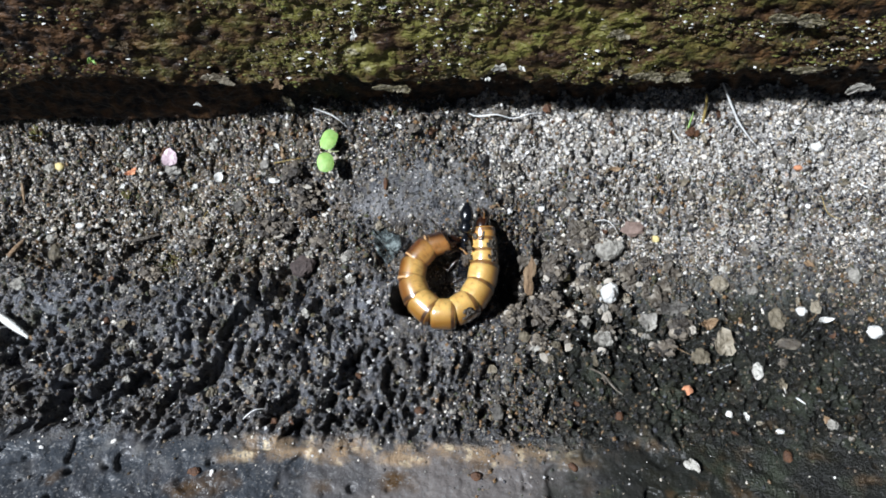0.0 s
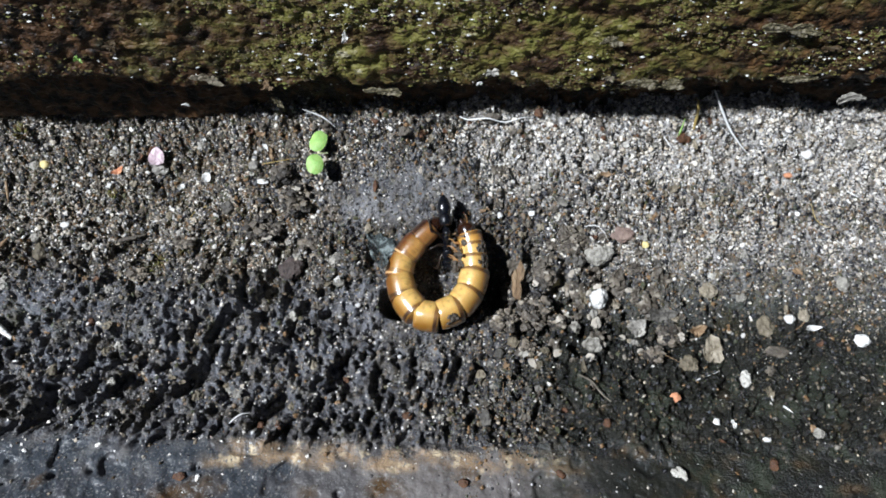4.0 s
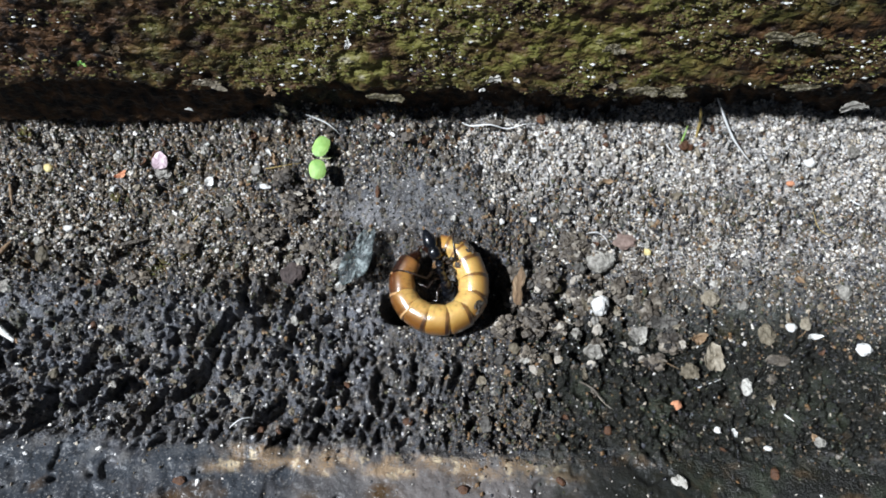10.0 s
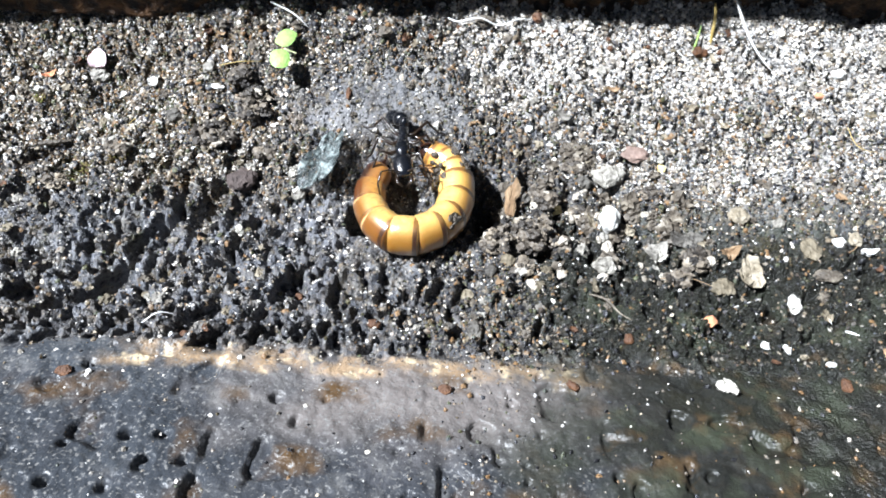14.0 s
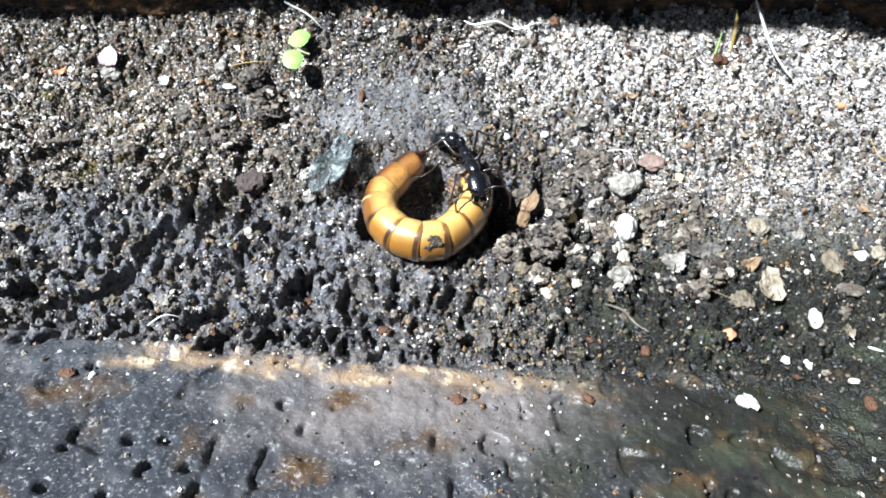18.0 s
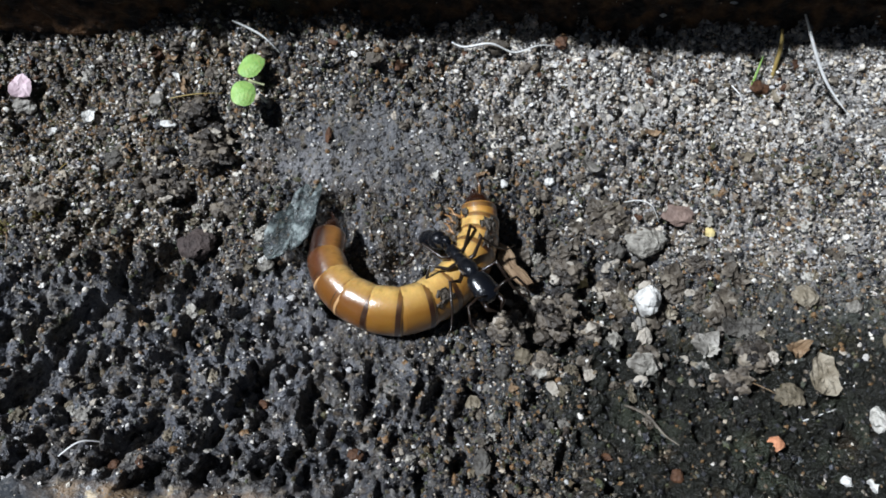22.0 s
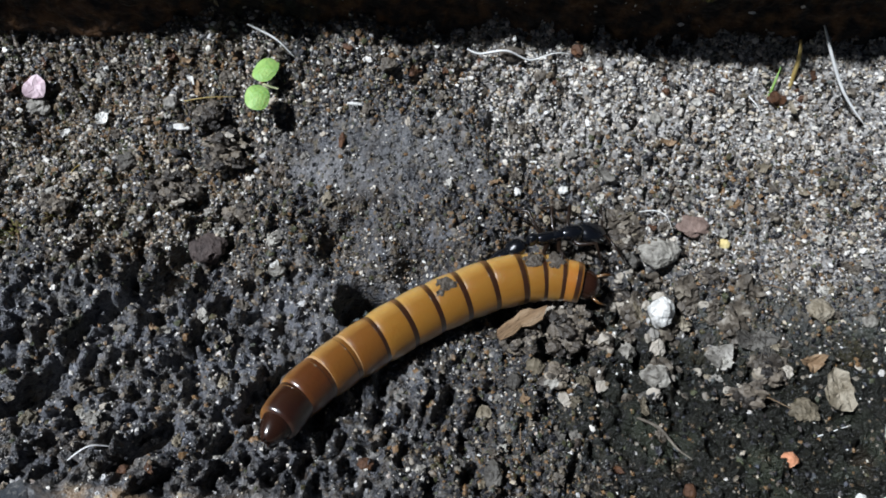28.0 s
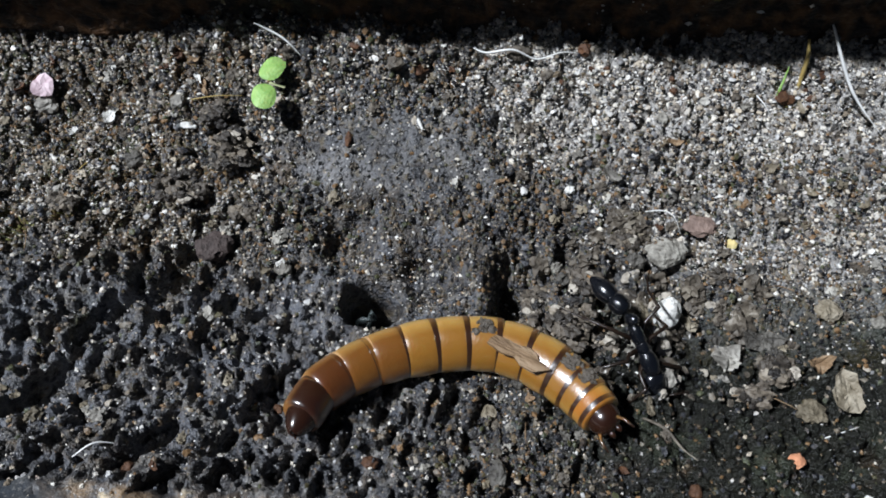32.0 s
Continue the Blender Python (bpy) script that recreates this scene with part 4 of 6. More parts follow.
stone("yellow_grain", 2.36, 0.25, 0.037, 0.035, 0.03, M_YELLOW, "small round yellow grain", "grain")
chip("bark_flake", 3.57, -1.46, 0.05, 0.09, M_BEIGE, "beige flake on soil", "flake")
stone("pale_stone", 3.36, -1.31, 0.05, 0.07, 0.045, M_PALE, "pale oval stone on soil")
stone("pale_stone", 3.06, -0.29, 0.085, 0.07, 0.04, M_BEIGE, "beige stone on soil")
stone("pale_stone", 3.42, -0.36, 0.055, 0.05, 0.04, M_PALE, "small pale stone on soil")
stone("pale_stone", 3.62, -0.72, 0.07, 0.1, 0.05, M_BEIGE, "beige stone on soil")
stone("pale_stone", 3.72, -1.00, 0.11, 0.05, 0.04, M_CLOD, "grey brown stone on soil")
stone("white_stone", 3.90, -0.62, 0.055, 0.045, 0.04, M_WHITE, "small white stone on soil")
chip("white_shard", 4.13, -0.72, 0.085, 0.05, M_WHITE, "sharp white shard on soil", "shard", rz=15, thick=0.05)
stone("white_stone", 4.68, -0.83, 0.07, 0.055, 0.05, M_WHITE, "small white stone on soil")
stone("pale_stone", 4.56, -0.17, 0.06, 0.07, 0.05, M_PALE, "pale stone on soil")
chip("white_shard", 3.16, -1.82, 0.03, 0.06, M_WHITE, "narrow white shard on soil", "shard", rz=25, thick=0.04)
stone("white_stone", 2.97, -1.80, 0.032, 0.03, 0.025, M_WHITE, "tiny white stone on soil")
stone("white_stone", 3.46, -1.97, 0.04, 0.022, 0.02, M_WHITE, "tiny white stone on soil")
stone("pale_stone", 3.99, -1.89, 0.05, 0.05, 0.04, M_PALE, "pale stone on mossy soil")
stone("pale_stone", 4.06, -0.57, 0.05, 0.06, 0.04, M_BEIGE, "beige stone on soil")
clod(1.07, -0.61, 0.19, 0.24, 0.17, "rough grey soil clod with pale grit")
clod(0.73, -0.73, 0.13, 0.14, 0.1, "rough dark soil clod")
clod(1.18, -0.16, 0.14, 0.1, 0.09, "rough dark soil clod")
clod(2.59, -0.84, 0.12, 0.1, 0.08, "dark damp crumbly soil clod")
clod(-1.76, 0.59, 0.15, 0.2, 0.13, "dark soil clod near the seedling")
clod(0.82, -0.31, 0.09, 0.13, 0.10, "dark crumbly soil clod beside a bark flake", 45)
clod(1.35, -0.70, 0.10, 0.09, 0.09, "grey crumbly soil clod", 50)
clod(1.51, -0.28, 0.08, 0.07, 0.07, "small grey soil clod", 40)
clod(0.96, -1.06, 0.09, 0.07, 0.07, "small dark soil clod", 40)
clod(2.23, -0.05, 0.07, 0.06, 0.05, "small dark soil clod", 36)
clod(2.38, -1.06, 0.11, 0.08, 0.08, "dark crumbly soil clod", 50)
clod(1.47, 0.18, 0.10, 0.07, 0.06, "grey crumbly soil clod", 44)
clod(-1.95, 0.87, 0.09, 0.12, 0.08, "dark soil clod beneath the seedling", 44)
clod(-1.60, 0.12, 0.11, 0.08, 0.06, "small dark soil clod", 44)
clod(-3.06, 0.06, 0.10, 0.07, 0.06, "grey brown soil clod", 40)
clod(-3.61, -0.31, 0.11, 0.08, 0.07, "grey brown soil clod", 44)
clod(-2.16, 0.26, 0.2, 0.16, 0.1, "dark soil clod on soil")
stone("beige_grain", 1.31, -0.19, 0.06, 0.045, 0.04, M_YELLOW, "small tan grain on soil", "grain")
stone("beige_stone", 0.83, -0.98, 0.06, 0.055, 0.05, M_BEIGE, "small tan stone below the larva")
stone("beige_stone", 0.94, -1.10, 0.055, 0.05, 0.04, M_PALE, "small pale stone on soil")
stone("beige_stone", 0.47, -1.36, 0.05, 0.045, 0.04, M_BEIGE, "small tan pebble on dark soil")
stone("beige_stone", 0.67, -1.12, 0.05, 0.05, 0.045, M_GREY, "small grey pebble on dark soil")
stone("pale_stone", 0.53, -1.86, 0.05, 0.07, 0.04, M_GREY, "grey pebble in dark soil")
stone("rusty_crumb", -1.02, -1.47, 0.036, 0.032, 0.029, M_RUST, "rusty brown crumb on dark soil", "crumb")
stone("rusty_crumb", 1.80, -1.87, 0.036, 0.043, 0.036, M_RUST, "rusty orange crumb on soil", "crumb")
stone("rusty_crumb", -0.30, -1.88, 0.050, 0.036, 0.036, M_RUST, "rusty brown root piece in dark soil", "crumb")
stone("rusty_crumb", 0.31, -2.55, 0.043, 0.036, 0.022, M_RUST, "rusty crumb on the grey crust", "crumb")
stone("rusty_crumb", 1.28, -2.42, 0.050, 0.029, 0.022, M_RUST, "rusty crumb on the grey crust", "crumb", rz=-30)
stone("rusty_crumb", -2.50, -2.60, 0.050, 0.036, 0.022, M_RUST, "rusty crumb on the grey crust", "crumb")
stone("rusty_crumb", -1.86, -2.03, 0.036, 0.036, 0.029, M_RUST, "rusty crumb at the crust's edge", "crumb")
stone("rusty_crumb", -4.01, -0.93, 0.036, 0.050, 0.022, M_RUST, "rusty flake on dark soil", "crumb")
stone("rusty_crumb", -0.83, 0.78, 0.022, 0.065, 0.022, M_RUST, "brown root piece on soil", "crumb")
stone("rusty_crumb", 3.44, -2.24, 0.036, 0.058, 0.029, M_RUST, "rusty crumb on mossy soil", "crumb")
chip("pink_petal", -3.48, 1.07, 0.115, 0.11, M_PINK, "dry pale pink petal on soil", "petal", rz=40, bend=0.03, lift=0.09, tilt=18, jag=0.25)
stone("grey_stone", -3.45, 0.97, 0.08, 0.06, 0.06, M_GREY, "grey stone beside a pink petal")
chip("tan_flake", -3.96, 0.92, 0.11, 0.05, M_ORANGE, "tan bark flake on soil", "flake", rz=25)
stone("yellow_grain", -4.89, 0.99, 0.05, 0.045, 0.04, M_YELLOW, "small yellow grain on soil", "grain")
stone("white_stone", -5.01, 0.97, 0.05, 0.05, 0.04, M_PALE, "small pale pink stone on soil")
chip("white_petal", -2.86, 0.85, 0.055, 0.075, M_WHITE, "small white oval petal on soil", "petal", rz=30, thick=0.025, lift=0.05, tilt=10, jag=0.2)
chip("white_shard", -3.19, 0.78, 0.05, 0.05, M_WHITE, "small white shard on soil", "shard", rz=10, thick=0.04, lift=0.04, tilt=12)
chip("white_shard", -4.06, 0.73, 0.055, 0.045, M_WHITE, "small white shard on soil", "shard", rz=70, thick=0.04, lift=0.04, tilt=-12)
chip("white_shard", -2.91, 1.28, 0.06, 0.025, M_WHITE, "thin white shard on soil", "shard", rz=45, thick=0.03)
strand("root_hair", [(-2.16, 0.97, 0.02), (-1.95, 1.00, 0.05), (-1.74, 1.07, 0.04)], 0.005, M_STRAW, "fine brown thread beside the seedling")
chip("white_husk", -2.14, 1.17, 0.03, 0.07, M_WHITE, "white half of a seed husk", "husk", rz=35, bend=0.04, lift=0.07)
chip("seed_husk", -2.08, 1.10, 0.045, 0.11, M_BARK, "split brown and white seed husk", "husk", rz=25, bend=0.05, lift=0.04)
stone("white_stone", -2.18, 0.80, 0.06, 0.025, 0.02, M_WHITE, "tiny white splinter on soil")
stone("white_stone", -4.52, 0.25, 0.055, 0.035, 0.03, M_WHITE, "tiny white stone on soil")
stone("white_stone", -4.90, 0.11, 0.05, 0.05, 0.04, M_PALE, "pale stone on soil")
stone("white_stone", -5.13, -0.50, 0.09, 0.06, 0.05, M_PALE, "pale grey stone on soil")
stone("beige_stone", -4.77, -0.09, 0.07, 0.09, 0.06, M_BEIGE, "tan stone on soil")
stone("grey_stone", -2.28, 0.97, 0.055, 0.05, 0.045, M_GREY, "small grey stone on soil")
stone("pale_stone", -2.60, 0.53, 0.06, 0.06, 0.05, M_GREY, "small grey stone on soil")
stone("beige_stone", -4.25, -1.53, 0.05, 0.05, 0.04, M_BEIGE, "tan grain in dark soil", "grain")
stone("white_stone", -0.98, -1.14, 0.025, 0.03, 0.025, M_WHITE, "tiny white stone on dark soil")
stone("white_stone", -1.31, -1.89, 0.04, 0.03, 0.03, M_PALE, "tiny pale stone on dark soil")
stone("beige_stone", -1.20, -0.33, 0.06, 0.045, 0.04, M_PALE, "small pale stone beside the grey film")
stone("clod", -1.78, -0.19, 0.12, 0.11, 0.06, material("brown_clod", ((0.3, (0.03, 0.022, 0.02)), (0.7, (0.085, 0.062, 0.055))), 9, 0.8, 1.0, 40), "reddish brown soil clod", "clod")
stone("white_stone", 2.07, 1.29, 0.04, 0.035, 0.03, M_PALE, "small pale stone in sand")
stone("white_stone", 4.15, 1.25, 0.06, 0.045, 0.04, M_WHITE, "small white stone in sand")
stone("white_stone", 1.74, 1.17, 0.04, 0.045, 0.04, M_PALE, "small pale stone in sand")
stone("white_stone", 1.02, 0.54, 0.035, 0.03, 0.03, M_WHITE, "tiny white stone above the larva")
stone("white_stone", 0.64, 0.52, 0.035, 0.03, 0.03, M_WHITE, "tiny white stone above the larva")
chip("tan_flake", 1.35, 0.67, 0.12, 0.05, M_GREY, "flat grey flake in sand", "flake", rz=-25)
stone("pale_stone", 4.61, 1.36, 0.05, 0.06, 0.05, M_PALE, "tan stone in sand")
stone("brick_crumb", 3.95, 1.03, 0.045, 0.03, 0.03, M_ORANGE, "salmon crumb in sand", "crumb")


def loose_pebbles():
    """Countable small pebbles strewn over the soil, sharing a few worn shapes."""
    kinds = [(M_PALE, "small pale worn pebble on soil"), (M_GREY, "small grey worn pebble on soil"), (M_CLOD, "small dark crumbly lump on soil"),
             (M_BEIGE, "small beige worn pebble on soil"), (M_CLOD, "small dark crumbly lump on soil")]
    shapes = []
    for k, (mat, label) in enumerate(kinds * 3):
        bm = lump(bmesh.new(), (0, 0, 0), (0.052, 0.042, 0.034), k * 3.7 + 1, 0.75, 3, 2.0)
        for v in bm.verts:
            v.co = Vector([round(c / 0.02) * 0.011 + c * 0.45 for c in v.co])
        shapes.append((part("pebble", bm, mat, smooth=False), label))
    r = random.Random(12)
    count = 0
    while count < 250:
        x, y = r.uniform(-4.6, 4.6), r.uniform(-1.9, 1.45)
        near = math.exp(-((x - 1.5) / 1.1) ** 2 - ((y + 0.35) / 0.7) ** 2)
        if r.random() > 0.9 * near + 0.28 * float(damp(np.array([x]), np.array([y]))[0]) * (1 if y > -0.3 or x > 0.5 else 0.5):
            continue
        if abs(x) < 0.75 and -1.0 < y < 0.5 or math.hypot(x + 0.4, y + 1.0) < 0.9 or math.hypot(x - 1.0, y + 0.6) < 0.45:
            continue
        dark = near > 0.35 and r.random() < 0.72
        ob, label = shapes[count % len(shapes)] if count < len(shapes) or not dark else shapes[(2, 4, 7, 9, 12, 14)[count % 6]]
        m = cm(x, y, rest(x, y, 0.05), r.uniform(-25, 25), r.uniform(-25, 25), r.uniform(0, 360))
        if count >= len(shapes):
            ob = copy_thing(ob, m)
        else:
            ob.matrix_basis = m
        k = r.uniform(0.4, 1.1) if near < 0.35 else r.uniform(1.0, 2.3) if dark else r.uniform(0.5, 1.4)
        ob.scale = (k, k, k)
        tagged(ob, label, "pebble", "loose pebbles")
        count += 1


loose_pebbles()


def chunks():
    """Angular brown and grey lumps of earth strewn to the right of the larva."""
    kinds = [(M_EARTH, "angular lump of dry brown earth on soil"), (M_CLOD, "angular dark clod of damp earth on soil"), (M_GREY, "angular grey stone chip on soil")]
    shapes = []
    for k in range(9):
        mat, label = kinds[(0, 1, 0, 1, 2, 1, 0, 1, 1)[k]]
        bm = lump(bmesh.new(), (0, 0, 0), (0.064, 0.044, 0.036), 70 + 5.3 * k, 0.55, 2, 1.5)
        for v in bm.verts:
            v.co = Vector([round(c / 0.022) * 0.022 * 0.6 + c * 0.4 for c in v.co])
        shapes.append((part("earth_lump", bm, mat, smooth=False), label))
    r, count = random.Random(57), 0
    while count < 62:
        x, y = r.gauss(1.45, 0.55), r.gauss(-0.45, 0.42)
        if x < 0.92 or x > 3.2 or y > 0.5 or y < -1.5 or x < 1.4 and abs(y + 0.40) < 0.2:
            continue
        k = r.uniform(0.35, 1.0) if r.random() < 0.88 else r.uniform(1.1, 1.6)
        m = cm(x, y, rest(x, y, 0.05 * k) + 0.012 * k, r.uniform(-40, 40), r.uniform(-40, 40), r.uniform(0, 360))
        ob, label = shapes[count % 9]
        if count >= 9:
            ob = copy_thing(ob, m)
        else:
            ob.matrix_basis = m
        ob.scale = (k, k, k)
        tagged(ob, label, "lump", "earth lumps")
        count += 1


chunks()


def litter():
    """Brown rootlets and flakes of dead leaf strewn over the soil."""
    r = random.Random(21)
    for i in range(11):
        x, y = r.uniform(-4.4, 4.4), r.uniform(-1.8, 1.45)
        if abs(x) < 0.9 and -1.2 < y < 0.6 or math.hypot(x + 0.4, y + 1.1) < 1.0:
            continue
        a, n = r.uniform(0, 6.28), r.uniform(0.08, 0.28)
        bend = r.uniform(-0.5, 0.5) * n
        ends = [(x - n * math.cos(a), y - n * math.sin(a)), (x - bend * math.sin(a), y + bend * math.cos(a)), (x + n * math.cos(a), y + n * math.sin(a))]
        top = max(H(p, q) for p, q in ends)
        pale = i % 3 == 0
        fibre("rootlet", [(p, q, 0.4 * top + 0.6 * H(p, q) + 0.02) for p, q in ends], r.uniform(0.003, 0.007), M_STRAW if pale else M_BARK,
              "fine straw coloured rootlet on soil" if pale else "fine brown rootlet on soil", "rootlet")["group"] = "rootlets"
    for i in range(56):
        x, y = r.uniform(-4.4, 4.4), r.uniform(-2.2, 1.45)
        if abs(x) < 0.8 and -1.1 < y < 0.5 or math.hypot(x + 0.4, y + 1.1) < 1.0:
            continue
        s = r.uniform(0.03, 0.085)
        kind = i % 4
        tagged(chip("leaf_flake", x, y, s, s * r.uniform(0.4, 0.8), (M_BARK, M_BEIGE, M_RUST, M_BEIGE)[kind], ("thin brown flake of dead leaf", "thin beige flake of dead leaf", "thin rust brown flake of dead leaf", "thin beige flake of dead leaf")[kind],
             "flake", rz=r.uniform(0, 360), thick=0.012, bend=0.03, lift=0.025, tilt=r.uniform(-25, 25)), group="leaf flakes")


litter()


def foot_crumbs():
    """Rust brown and dark crumbs along the plank's foot."""
    r = random.Random(33)
    for i in range(70):
        x = r.uniform(-3.6, 3.6)
        y = 1.37 + 0.03 * x + r.gauss(0.0, 0.07)
        s = 0.018 + 0.045 * r.random() ** 3
        kind = i % 4
        SERIAL[0] += 1
        bm = lump(bmesh.new(), (0, 0, 0), (s * r.uniform(0.9, 1.5), s, s * 0.8), SERIAL[0], 0.7, 2, 1.8)
        ob = part("soil_crumb", bm, (M_CLOD, M_RUST, M_CLOD, M_RUST)[kind], smooth=False)
        ob.matrix_world = cm(x, y, H(x, y) + 0.4 * s, 0, 0, r.uniform(0, 360))
        tagged(ob, ("grey brown earth crumb at the plank's foot", "rust brown crumb at the plank's foot", "grey brown earth crumb at the plank's foot", "rust brown crumb at the plank's foot")[kind], "crumb", "crumbs along the plank")


foot_crumbs()


def moss_tuft(x, y, size, label):
    """A little cushion of upright moss leaves."""
    SERIAL[0] += 1
    r = random.Random(SERIAL[0])
    bm = bmesh.new()
    for _ in range(40):
        a, d, n = r.uniform(0, 6.28), size * r.random() ** 0.6, size * r.uniform(0.5, 1.0)
        p = Vector((d * math.cos(a), d * math.sin(a), -0.01))
        q = p + Vector((0.6 * n * math.cos(a) + r.gauss(0, 0.01), 0.6 * n * math.sin(a) + r.gauss(0, 0.01), n))
        tube(bm, [p, 0.5 * (p + q) + Vector((0, 0, 0.01)), q], [0.010, 0.013, 0.003], 4)
    ob = part("moss_tuft", bm, M_MOSS)
    ob.matrix_world = cm(x, y, H(x, y))
    tagged(ob, label, "moss", "moss tufts on the soil")


moss_tuft(-3.37, -0.16, 0.10, "small yellow green moss tuft on soil")
moss_tuft(-3.05, 0.02, 0.08, "small dark green moss tuft on soil")
moss_tuft(-3.31, -0.15, 0.055, "tiny olive moss tuft on soil")
moss_tuft(-5.08, 1.28, 0.09, "small olive moss tuft near the plank")
moss_tuft(-4.01, 0.66, 0.045, "tiny olive moss tuft on soil")
moss_tuft(2.77, 1.38, 0.05, "tiny yellow green moss tuft in sand")


# ---- scraps on the plank ----
def on_plank(x, z, out=0.055):
    lip = max(z, 1.34)
    return x, float(plank_face(np.array([x]), np.array([lip]))[0]) - out - 0.22 * (lip - z), z


def plank_scrap(name, x, z, sx, sz, mat, label, category, roll=0, thick=0.03, jag=0.7):
    p = on_plank(x, z)
    chip(name, 0, 0, sx, sz, mat, label, category, thick=0.4 * thick, bend=0.03, m=cm(*p, 78, roll, 0), corners=26, jag=jag)


plank_scrap("bark_scrap", -1.81, 1.01, 0.055, 0.17, M_LICHEN, "grey green bark scrap hanging from the plank", "bark", -12)
plank_scrap("bark_scrap", -2.50, 1.34, 0.21, 0.10, M_BEIGE, "pale brown bark scrap on the mossy plank", "bark", 8)
plank_scrap("bark_scrap", -1.88, 1.30, 0.10, 0.08, M_BARK, "small brown bark scrap on the plank's edge", "bark", -20)
plank_scrap("bark_scrap", -0.66, 1.20, 0.24, 0.09, M_LICHEN, "ragged pale lichen on the plank's edge", "lichen", 10)
plank_scrap("lichen_patch", 2.02, 1.37, 0.20, 0.12, M_LICHEN, "pale lichen patch on the plank", "lichen", 8)
plank_scrap("lichen_patch", 2.32, 1.32, 0.24, 0.09, M_LICHEN, "pale lichen patch on the plank", "lichen", -6)
plank_scrap("lichen_patch", 1.66, 1.42, 0.07, 0.06, M_BEIGE, "tan lichen patch on the plank", "lichen", 0)
plank_scrap("lichen_patch", 3.58, 1.40, 0.30, 0.07, M_LICHEN, "streaky lichen on the plank", "lichen", 0)
plank_scrap("lichen_patch", 1.60, 1.90, 0.15, 0.09, M_LICHEN, "small grey lichen patch on the plank", "lichen", -12)
plank_scrap("lichen_patch", 3.29, 2.08, 0.34, 0.12, M_LICHEN, "streaky lichen on the plank", "lichen", 10)
plank_scrap("shell_piece", 4.26, 1.10, 0.16, 0.08, M_PALE, "pale curved shell piece on the plank", "shell", -10, jag=0.35)
plank_scrap("white_flake", -1.00, 1.94, 0.05, 0.08, M_WHITE, "white flake stuck to the plank", "flake", 0)
plank_scrap("white_flake", 0.68, 1.50, 0.045, 0.05, M_WHITE, "small white flake on the plank", "flake", 0)
plank_scrap("white_flake", 0.34, 1.33, 0.04, 0.035, M_WHITE, "small white flake on the plank", "flake", 0)
plank_scrap("white_flake", 0.46, 1.54, 0.09, 0.08, M_PALE, "pale flake on the plank", "flake", 0)
plank_scrap("moss_patch", -3.72, 1.68, 0.05, 0.06, M_LEAF, "bright green moss sprig on the plank", "moss", 0)
plank_scrap("moss_patch", -3.35, 1.80, 0.12, 0.09, M_MOSS, "green moss cushion on the plank", "moss", 0)
plank_scrap("moss_patch", 3.75, 1.80, 0.10, 0.06, M_MOSS, "green moss sprig on the plank", "moss", 0)
plank_scrap("white_flake", -2.82, 0.99, 0.06, 0.02, M_WHITE, "white splinter below the plank", "flake", 30)

# ---- loose pieces that get pushed about ----
chip("white_flake", -1.22, -0.32, 0.055, 0.045, M_WHITE, "small white flake on soil", "flake", rz=30, lift=0.05, tilt=15)
chip("pale_flake", -1.34, -0.36, 0.05, 0.045, M_BEIGE, "small beige flake on soil", "flake", rz=-20, lift=0.05, tilt=-12)
FILM = chip("film_scrap", 0, 0, 0.165, 0.50, M_FILM, "bluish grey translucent scrap of dry film", "film", thick=0.012, bend=0.10, jag=0.46, corners=30, smooth=True)
FLAKE = chip("bark_flake", 0, 0, 0.25, 0.10, M_BARK, "pointed light brown bark flake beside the larva", "bark", thick=0.04, bend=0.02)


# ---- the larva ----
# name, place along the body, length, half width, half height, cuticle
SEGMENTS = [("tail", 0.026, 0.23, 0.120, 0.106, M_DARK), ("segment", 0.092, 0.29, 0.152, 0.135, M_TAIL)]
for _i in range(8):
    SEGMENTS.append(("segment", 0.172 + 0.0855 * _i, 0.285, 0.172 + 0.010 * min(_i, 3), 0.152 + 0.008 * min(_i, 3), M_BROWN if _i < 1 else M_CHESTNUT if _i < 3 else M_BODY))
SEGMENTS += [("segment", 0.840, 0.22, 0.190, 0.164, M_BODY), ("segment", 0.893, 0.22, 0.178, 0.156, M_BODY),
             ("segment", 0.930, 0.25, 0.163, 0.146, M_ORANGE_SKIN), ("head", 0.980, 0.25, 0.120, 0.108, M_DARK)]


def ring_body(profile, a, b, sides=28):
    """A closed body of revolution along x; profile rows of x and the share of the radius."""
    bm = bmesh.new()
    rings = [[bm.verts.new((x, a * r * math.cos(u), b * r * math.sin(u))) for u in [2 * math.pi * k / sides for k in range(sides)]] for x, r in profile]
    for p, q in zip(rings, rings[1:]):
        for k in range(sides):
            bm.faces.new((p[k], p[(k + 1) % sides], q[(k + 1) % sides], q[k]))
    bm.faces.new(rings[0])
    bm.faces.new(rings[-1])
    return bm


